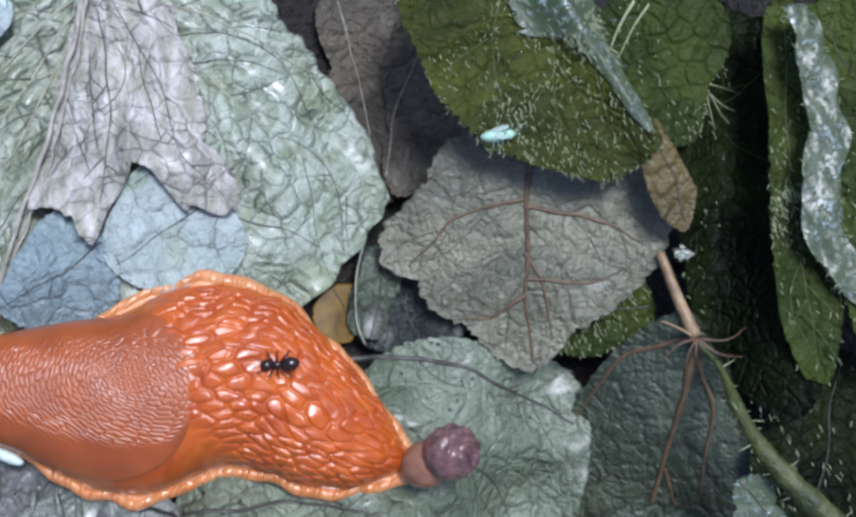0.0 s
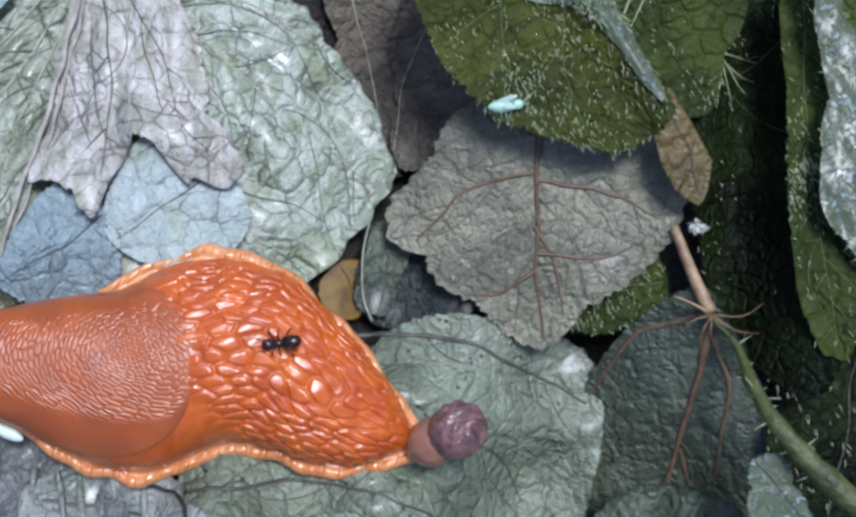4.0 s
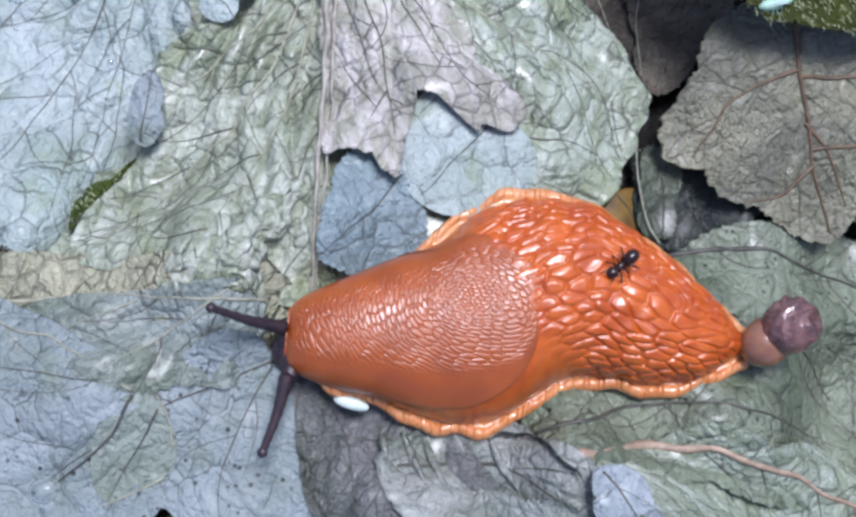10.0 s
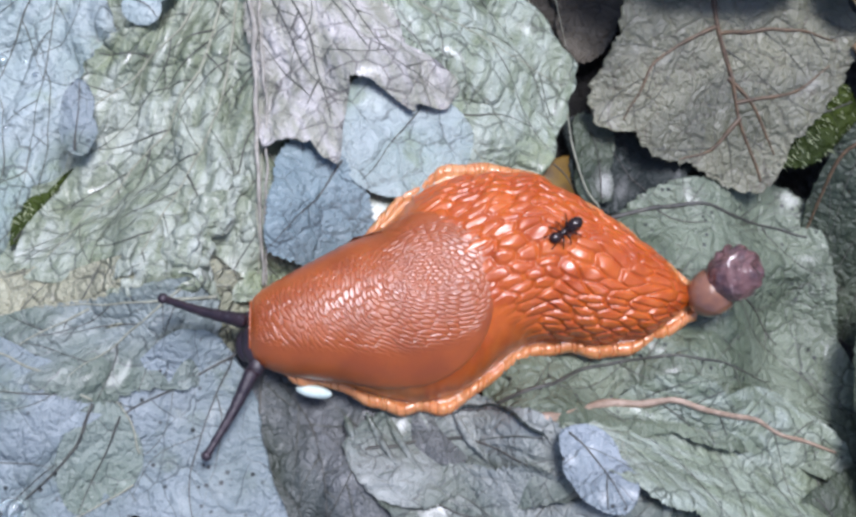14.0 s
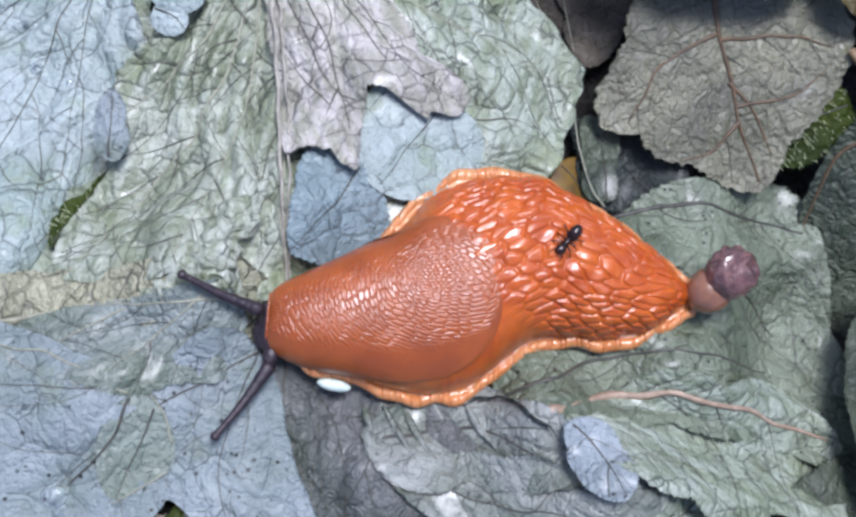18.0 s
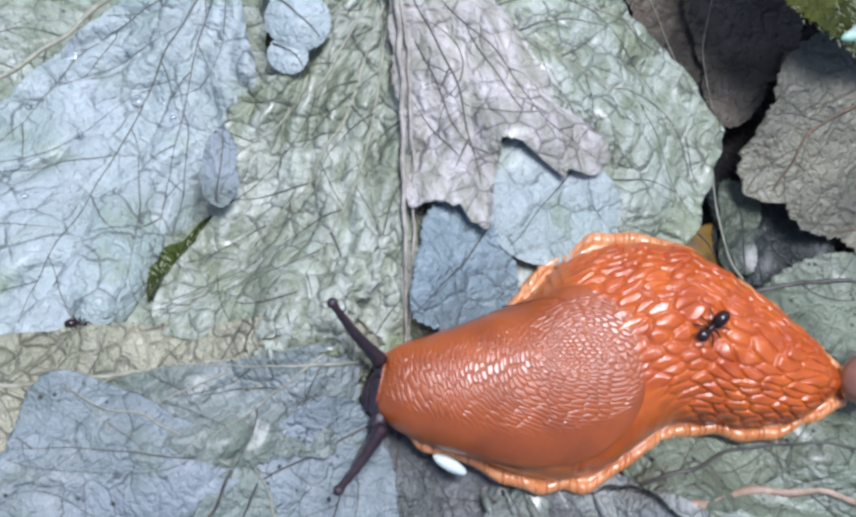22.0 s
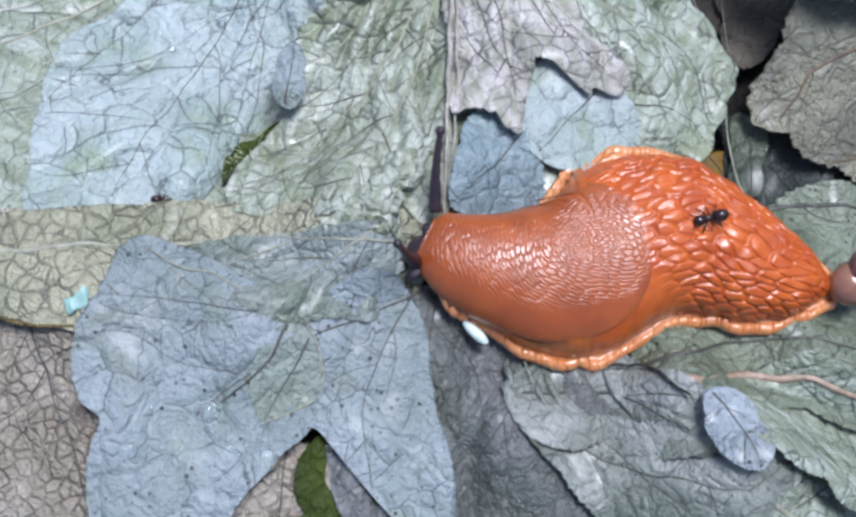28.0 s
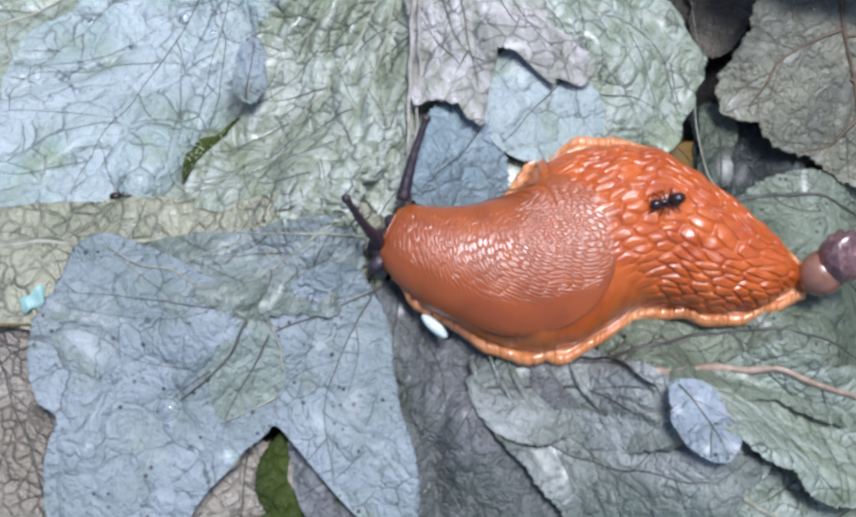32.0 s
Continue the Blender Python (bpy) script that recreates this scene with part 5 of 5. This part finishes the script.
def fringe(x0, x1, n, many, name):
    """The pale rim of the foot, finely notched, from x0 to x1 on both sides."""
    fx = np.linspace(x0, x1, n)
    wob = 0.045 * ripple(fx, fx, 14, 0.7)
    lo, hi = smooth_along(fx, LOW) + wob, smooth_along(fx, UP) - wob - 0.34 * np.clip((-0.15 - fx) / 0.6, 0, 1)
    made = []
    for rim, inn, skin in ((lo, lo + 0.4, M_FRINGE), (hi, hi - 0.42, M_UPFRINGE)):
        back_in = 0.9 * np.clip(1 - (fx + 2.3) / 0.9, 0, 1) ** 2 * 0.5 * np.sign(inn - rim)
        rim, inn = rim + back_in, inn + back_in
        zb = smooth_along(fx, BASE)
        cuts = np.cumsum(np.random.RandomState(17).uniform(0.05, 0.26, 110)) - 2.3
        rib = 1 - np.exp(-(np.abs(fx[:, None] - cuts[None]).min(1) / 0.009) ** 2)
        lumps = 0.02 * ripple(fx, 2 * fx, 19, 0.35)
        rows_ = []
        for f, dz in ((0.12, -0.2), (0.02, -0.1), (0.0, 0.0), (0.05, 0.08), (0.12, 0.13), (0.24, 0.17), (0.36, 0.175), (0.48, 0.145), (0.58, 0.10), (0.7, 0.14), (1.0, 0.3)):
            y = rim + (inn - rim) * f
            rows_.append(np.column_stack([fx, y, zb + dz * 0.8 + (0.045 * (rib - 1) + lumps) * (0.03 < f < 0.56)]))
        P = np.stack(rows_, 1)
        N = grid_normals(P)
        if many == 1:
            grid_piece(name, P, N, skin, "pale orange foot fringe with fine cross lines")
        else:
            made += segments(name, P, N, many, skin, "pale orange foot fringe with fine cross lines", 4)
    return made


fringe(0.5, BODY_END, 460, 1, "foot_fringe")
front_fringe = fringe(-2.25, BEND_AT, 300, 18, "fringe_ring")

head = mesh("head", *joined([ball((-2.3, -4.28, 0.72), (0.3, 0.42, 0.24)), ball((-2.5, -4.32, 0.66), (0.18, 0.28, 0.15)), ball((-2.4, -3.98, 0.85), (0.2, 0.13, 0.12), (0, 0, -20)), ball((-2.35, -4.68, 0.78), (0.13, 0.2, 0.12), (0, 0, -15))]), M_HEAD, slug, "dark purplish-brown head")


def tentacle(length, r0, r1, tip):
    p = bend([(0, 0, 0), (length * 0.5, 0.03, 0), (length, 0, 0)], 18)
    k = [tube(p, r1 + (r0 - r1) * (1 - np.linspace(0, 1, 18)) ** 1.6 + 0.006 * np.sin(np.arange(18) * 2.4), 12), ball((length, 0, 0), (tip, tip, tip), n=8, m=10)]
    v, f = joined(k)
    return v + np.array(SLUG), f


long_a = mesh("tentacle", *tentacle(1.4, 0.12, 0.055, 0.08), M_HEAD, slug, "long dark upper tentacle with eye tip")
long_b = mesh("tentacle", *tentacle(1.4, 0.12, 0.055, 0.08), M_HEAD, slug, "long dark upper tentacle with eye tip")
pv, pf = ball((5.58, -3.22, 0.4), (0.46, 0.43, 0.38), (0, 0, 35), 44, 60)
pv = pv + (pv - (5.62, -3.2, 0.4)) * (0.16 * np.clip(ripple(pv[:, 0] + pv[:, 2], pv[:, 1] - pv[:, 2], 61, 0.16), -1, 1))[:, None] * np.clip((pv[:, 0] + pv[:, 1] - 2.2) * 3, 0.1, 1)[:, None]
plug = mesh("slime_plug", pv, pf, M_PLUG, slug, "purplish-brown shiny slime plug at the tail")
mesh("plug_base", *ball((5.3, -3.46, 0.22), (0.46, 0.39, 0.32), (0, 0, 40), 24, 30), M_PLUGBASE, slug, "brownish clear slime at the tail's end")


# ---------------------------------------------------------------- ants
def build_ant(x, y, z, label, size=1.0):
    a = thing("ant", x, y, z, label, "ant", "ants")
    b = np.array((x, y, z))
    for name, c, r in (("gaster", (-0.2, 0, 0.1), (0.16, 0.12, 0.11)), ("petiole", (-0.05, 0, 0.09), (0.03, 0.03, 0.05)), ("thorax", (0.05, 0, 0.09), (0.11, 0.06, 0.06)), ("head", (0.22, 0, 0.1), (0.11, 0.105, 0.08))):
        mesh(name, *ball(b + size * np.array(c), size * np.array(r), n=10, m=12), M_ANT, a)
    for s in (-1, 1):
        for k, (fx_, tx) in enumerate(((0.08, 0.2), (0.03, 0.02), (-0.02, -0.2))):
            p = [b + size * np.array(q) for q in ((fx_, 0.03 * s, 0.07), ((fx_ + tx) / 2, 0.13 * s, 0.13), (tx, 0.24 * s, 0.0))]
            mesh("leg", *tube(bend(p, 9), np.linspace(0.02, 0.011, 9), 5), M_ANT, a)
        p = [b + size * np.array(q) for q in ((0.24, 0.03 * s, 0.1), (0.3, 0.1 * s, 0.14), (0.4, 0.12 * s, 0.08))]
        mesh("antenna", *tube(bend(p, 9), 0.008, 5), M_ANT, a)
    return a


ant = build_ant(2.65, -2.6, 1.2, "small black ant walking on the slug's back", 0.88)
build_ant(-6.72, -3.2, 0.34, "small black ant at a leaf's edge", 0.6)

# ---------------------------------------------------------------- small things
pupa = mesh("pupa", *ball((-1.2, -5.1, 0.5), (0.28, 0.1, 0.09), (0, 0, -10)), M_WHITE, None, "small white pupa at the slug's foot", origin=(-1.2, -5.1, 0.5))
tagged(pupa, category="pupa")
aphid = thing("aphid", 5.0, 1.9, 0.6, "small mint-green aphid on the green leaf", "aphid")
mesh("abdomen", *ball((4.95, 1.88, 0.7), (0.22, 0.09, 0.09), (0, 0, 18)), M_APHID, aphid)
mesh("head", *ball((5.18, 1.97, 0.74), (0.09, 0.08, 0.07), (0, 0, 30)), M_APHID, aphid)
for s in (-1, 1):
    mesh("wing", *ball((4.98, 1.93 + 0.05 * s, 0.78), (0.2, 0.05, 0.015), (0, -14, 18 + 14 * s), 10, 12), M_WING, aphid, "clear pale wing")
    for k in range(3):
        q = np.array((5.0 + 0.07 * k - 0.05, 1.9 + 0.03 * k, 0.7))
        mesh("leg", *tube(bend([q, q + (0.02, 0.11 * s, 0.03), q + (0.04, 0.19 * s, -0.07)], 7), 0.008, 4), M_APHID, aphid)
    mesh("antenna", *tube(bend([(5.24, 1.98, 0.76), (5.3, 2.05 + 0.05 * s, 0.8), (5.36, 2.1 + 0.1 * s, 0.78)], 7), 0.006, 4), M_APHID, aphid)



def water_drop(x, y, z, r, tall):
    d = mesh("water_drop", *ball((x, y, z), (r, r * 0.9, tall), n=12, m=18), M_DROP, None, "clear round water drop on a leaf", origin=(x, y, z))
    return tagged(d, category="water drop", group="water drops")


for dx, dy, dr in ((-7.5, 1.28, 0.19), (-6.37, 0.58, 0.12), (-6.6, 1.4, 0.06), (-8.1, 0.4, 0.07)):
    water_drop(dx, dy, float(heap(dx, dy)) + 0.02, dr, dr * 0.5)
for dx, dy, dr in ((-5.44, -6.72, 0.22), (-5.36, -7.0, 0.1), (-6.61, -7.45, 0.2), (-5.0, -7.3, 0.09), (-4.4, -7.4, 0.2), (-6.0, -6.2, 0.09), (-4.9, -5.5, 0.07), (-6.9, -6.6, 0.07), (-5.6, -8.0, 0.1), (-4.2, -7.1, 0.13)):
    water_drop(dx, dy, float(heap(dx, dy)) + 0.24, dr, dr * 0.5)
dew = np.random.RandomState(77)
for k in range(34):
    if k % 2:
        dx, dy, up_ = -8.2 + 2.6 * dew.rand(), -1.5 + 3.2 * dew.rand(), 0.06
    else:
        dx, dy, up_ = -6.8 + 3.6 * dew.rand(), -7.6 + 2.0 * dew.rand(), 0.25
    dr = dew.uniform(0.025, 0.07)
    water_drop(dx, dy, float(heap(dx, dy)) + up_, dr, dr * 0.6)
for k in range(26):
    dx, dy = 4.2 + 2.6 * dew.rand(), 2.2 + 2.2 * dew.rand() ** 0.6
    dr = dew.uniform(0.025, 0.06)
    water_drop(dx, dy, float(HL(dx, dy)) + 0.05, dr, dr * 0.6)
white = tagged(mesh("leaf_scrap", *ball((9.65, 4.05, 0.15), (0.1, 0.07, 0.04), (0, 0, 20), 8, 10), M_WHITE, None, "tiny white scrap on the dark green leaf", origin=(9.65, 4.05, 0.15)), category="leaf scrap")
skin = thing("shed_skin", -7.66, -5.16, 1.35, "tiny pale mint-green shed insect skin", "insect skin")
sv, sf = ball((-7.66, -5.2, 1.38), (0.22, 0.14, 0.07), (0, 0, 40), 20, 26)
sv = sv + 0.06 * np.stack([ripple(sv[:, 0], sv[:, 1], 91, 0.25), ripple(sv[:, 1], sv[:, 0], 92, 0.25), 0.5 * ripple(sv[:, 0], sv[:, 1], 93, 0.15)], 1)
mesh("shell", sv, sf, M_MINT, skin)

# ---------------------------------------------------------------- what moves
def bent(x, swing, shrink):
    """Where the slice of the front at x goes when the head swings aside and draws in (cm), in the slug's space."""
    f = max(BEND_AT - x, 0.0) / BEND_LEN
    c = float(ridge_of(np.array([x]))[0][0])
    q = Vector(((x - SLUG[0]) * CM, (c - SLUG[1]) * CM, 0))
    turn = -0.7 * math.atan(swing * (4.0 * f - 1.0) / BEND_LEN) if f else 0.0
    return Matrix.Translation(q + Vector((shrink * f, swing * (2.0 * f - 1.0) * f, 0)) * CM) @ Matrix.Rotation(turn, 4, "Z") @ Matrix.Translation(-q)


def point_to(base, tip):
    """A tentacle's pose in the slug's space, from its root towards its tip (cm)."""
    turn = (Vector(tip) - Vector(base)).to_track_quat("X", "Z").to_matrix().to_4x4()
    return Matrix.Translation((Vector(base) - Vector(SLUG)) * CM) @ turn


def motions():
    sway = [(0, 0.0, 0.1), (7, 0.0, 0.15), (10, 0.0, 0.3), (13, 0.0, 0.4), (16.5, 0.08, 0.35), (19, 0.15, 0.25), (21, 0.2, 0.22), (22.5, 0.28, 0.2), (24, 0.36, 0.16), (26.5, 0.5, 0.22), (28, 0.58, 0.28), (32, 0.62, 0.3)]
    for piece, x in neck + mantle + front_fringe:
        walk(piece, [(t, bent(x, a, b)) for t, a, b in sway])
    walk(head, [(t, bent(-2.4, a, b)) for t, a, b in sway])
    walk(long_a, [(t, point_to(b, e)) for t, b, e in (
        (0, (-2.32, -4.0, 0.95), (-3.55, -3.47, 1.37)), (4.5, (-2.32, -4.0, 0.95), (-3.55, -3.47, 1.37)), (6.5, (-2.3, -4.0, 0.95), (-3.44, -3.7, 1.71)), (7.5, (-2.28, -4.0, 0.95), (-3.33, -3.72, 1.84)), (9.5, (-2.23, -4.01, 0.95), (-3.17, -3.84, 1.97)), (10.5, (-2.19, -4.01, 0.95), (-3.13, -3.93, 1.99)), (12.5, (-2.14, -4.02, 0.95), (-3.22, -3.81, 1.8)), (14.5, (-2.17, -3.96, 0.95), (-3.2, -3.71, 1.85)), (17, (-2.24, -3.87, 0.95), (-3.15, -3.44, 1.92)), (18, (-2.27, -3.84, 0.95), (-3.44, -3.32, 1.52)), (19, (-2.3, -3.8, 0.95), (-3.48, -3.27, 1.48)), (20, (-2.29, -3.72, 0.95), (-3.16, -3.16, 1.89)), (21, (-2.27, -3.65, 0.95), (-3.07, -3.01, 1.9)), (22, (-2.26, -3.57, 0.95), (-2.98, -2.86, 1.92)), (23, (-2.24, -3.5, 0.95), (-2.95, -2.73, 1.88)), (24, (-2.23, -3.42, 0.95), (-2.73, -2.3, 1.62)), (24.5, (-2.21, -3.36, 0.95), (-2.63, -2.27, 1.73)), (26.5, (-2.12, -3.12, 0.95), (-2.24, -1.96, 1.72)), (28, (-2.06, -3.06, 0.95), (-2.1, -1.88, 1.7)), (30, (-1.98, -2.98, 0.95), (-1.82, -1.68, 1.43)), (32, (-1.96, -2.98, 0.95), (-1.67, -1.64, 1.36)))])
    walk(long_b, [(t, point_to(b, e)) for t, b, e in (
        (0, (-2.22, -4.75, 0.85), (-2.46, -5.85, 1.68)), (4.5, (-2.22, -4.75, 0.85), (-2.46, -5.85, 1.68)), (6.5, (-2.2, -4.75, 0.85), (-2.02, -5.81, 1.74)), (7.5, (-2.18, -4.75, 0.85), (-2.09, -5.82, 1.74)), (9.5, (-2.11, -4.75, 0.85), (-2.21, -5.82, 1.75)), (10.5, (-2.07, -4.74, 0.85), (-2.29, -5.88, 1.64)), (12.5, (-2.0, -4.74, 0.85), (-2.62, -5.9, 1.33)), (14.5, (-2.02, -4.73, 0.85), (-2.69, -6.02, 0.94)), (17, (-2.09, -4.71, 0.85), (-2.76, -5.86, 1.28)), (18, (-2.12, -4.71, 0.85), (-2.99, -5.86, 0.99)), (19, (-2.15, -4.7, 0.85), (-2.98, -5.84, 0.94)), (21, (-2.18, -4.6, 0.85), (-2.94, -5.7, 1.27)), (22, (-2.2, -4.55, 0.85), (-2.77, -5.39, 1.82)), (23, (-2.23, -4.45, 0.85), (-2.9, -5.14, 1.86)), (24, (-2.25, -4.35, 0.85), (-2.9, -4.89, 1.97)), (24.5, (-2.26, -4.29, 0.85), (-2.85, -4.68, 2.05)), (26.5, (-2.28, -4.05, 0.85), (-2.75, -4.2, 2.16)), (28, (-2.27, -3.95, 0.85), (-2.6, -3.91, 2.21)), (30, (-2.25, -3.82, 0.85), (-2.78, -3.54, 2.12)), (31, (-2.24, -3.79, 0.85), (-2.5, -3.87, 2.22)), (32, (-2.22, -3.75, 0.85), (-2.81, -3.28, 2.03)))])
    walk(ant, [(t, pose(x * CM, y * CM, (float(back(x, y)) + 0.07) * CM, 0, 0, a)) for t, x, y, a in (
        (0, 2.66, -2.55, 200), (3, 2.67, -2.55, 200), (4.5, 2.67, -2.63, 205), (8, 2.77, -2.61, 225), (9, 2.75, -2.62, 225), (13, 2.77, -2.56, 220), (14, 2.71, -2.65, 215), (19, 2.64, -2.75, 230),
        (20, 2.6, -2.7, 230), (23, 2.49, -2.93, 210), (24, 2.43, -2.79, 190), (29, 2.5, -2.8, 200), (32, 2.35, -2.72, 200))])
    walk(pupa, [(t, pose(x * CM, y * CM, 0.5 * CM, 0, 0, a)) for t, x, y, a in ((0, -1.1, -5.03, 0), (14.5, -1.1, -5.03, 0), (20, -1.12, -5.04, -6), (24, -1.18, -5.0, -25), (29, -1.18, -4.98, -28), (32, -1.26, -4.97, -28))])


motions()
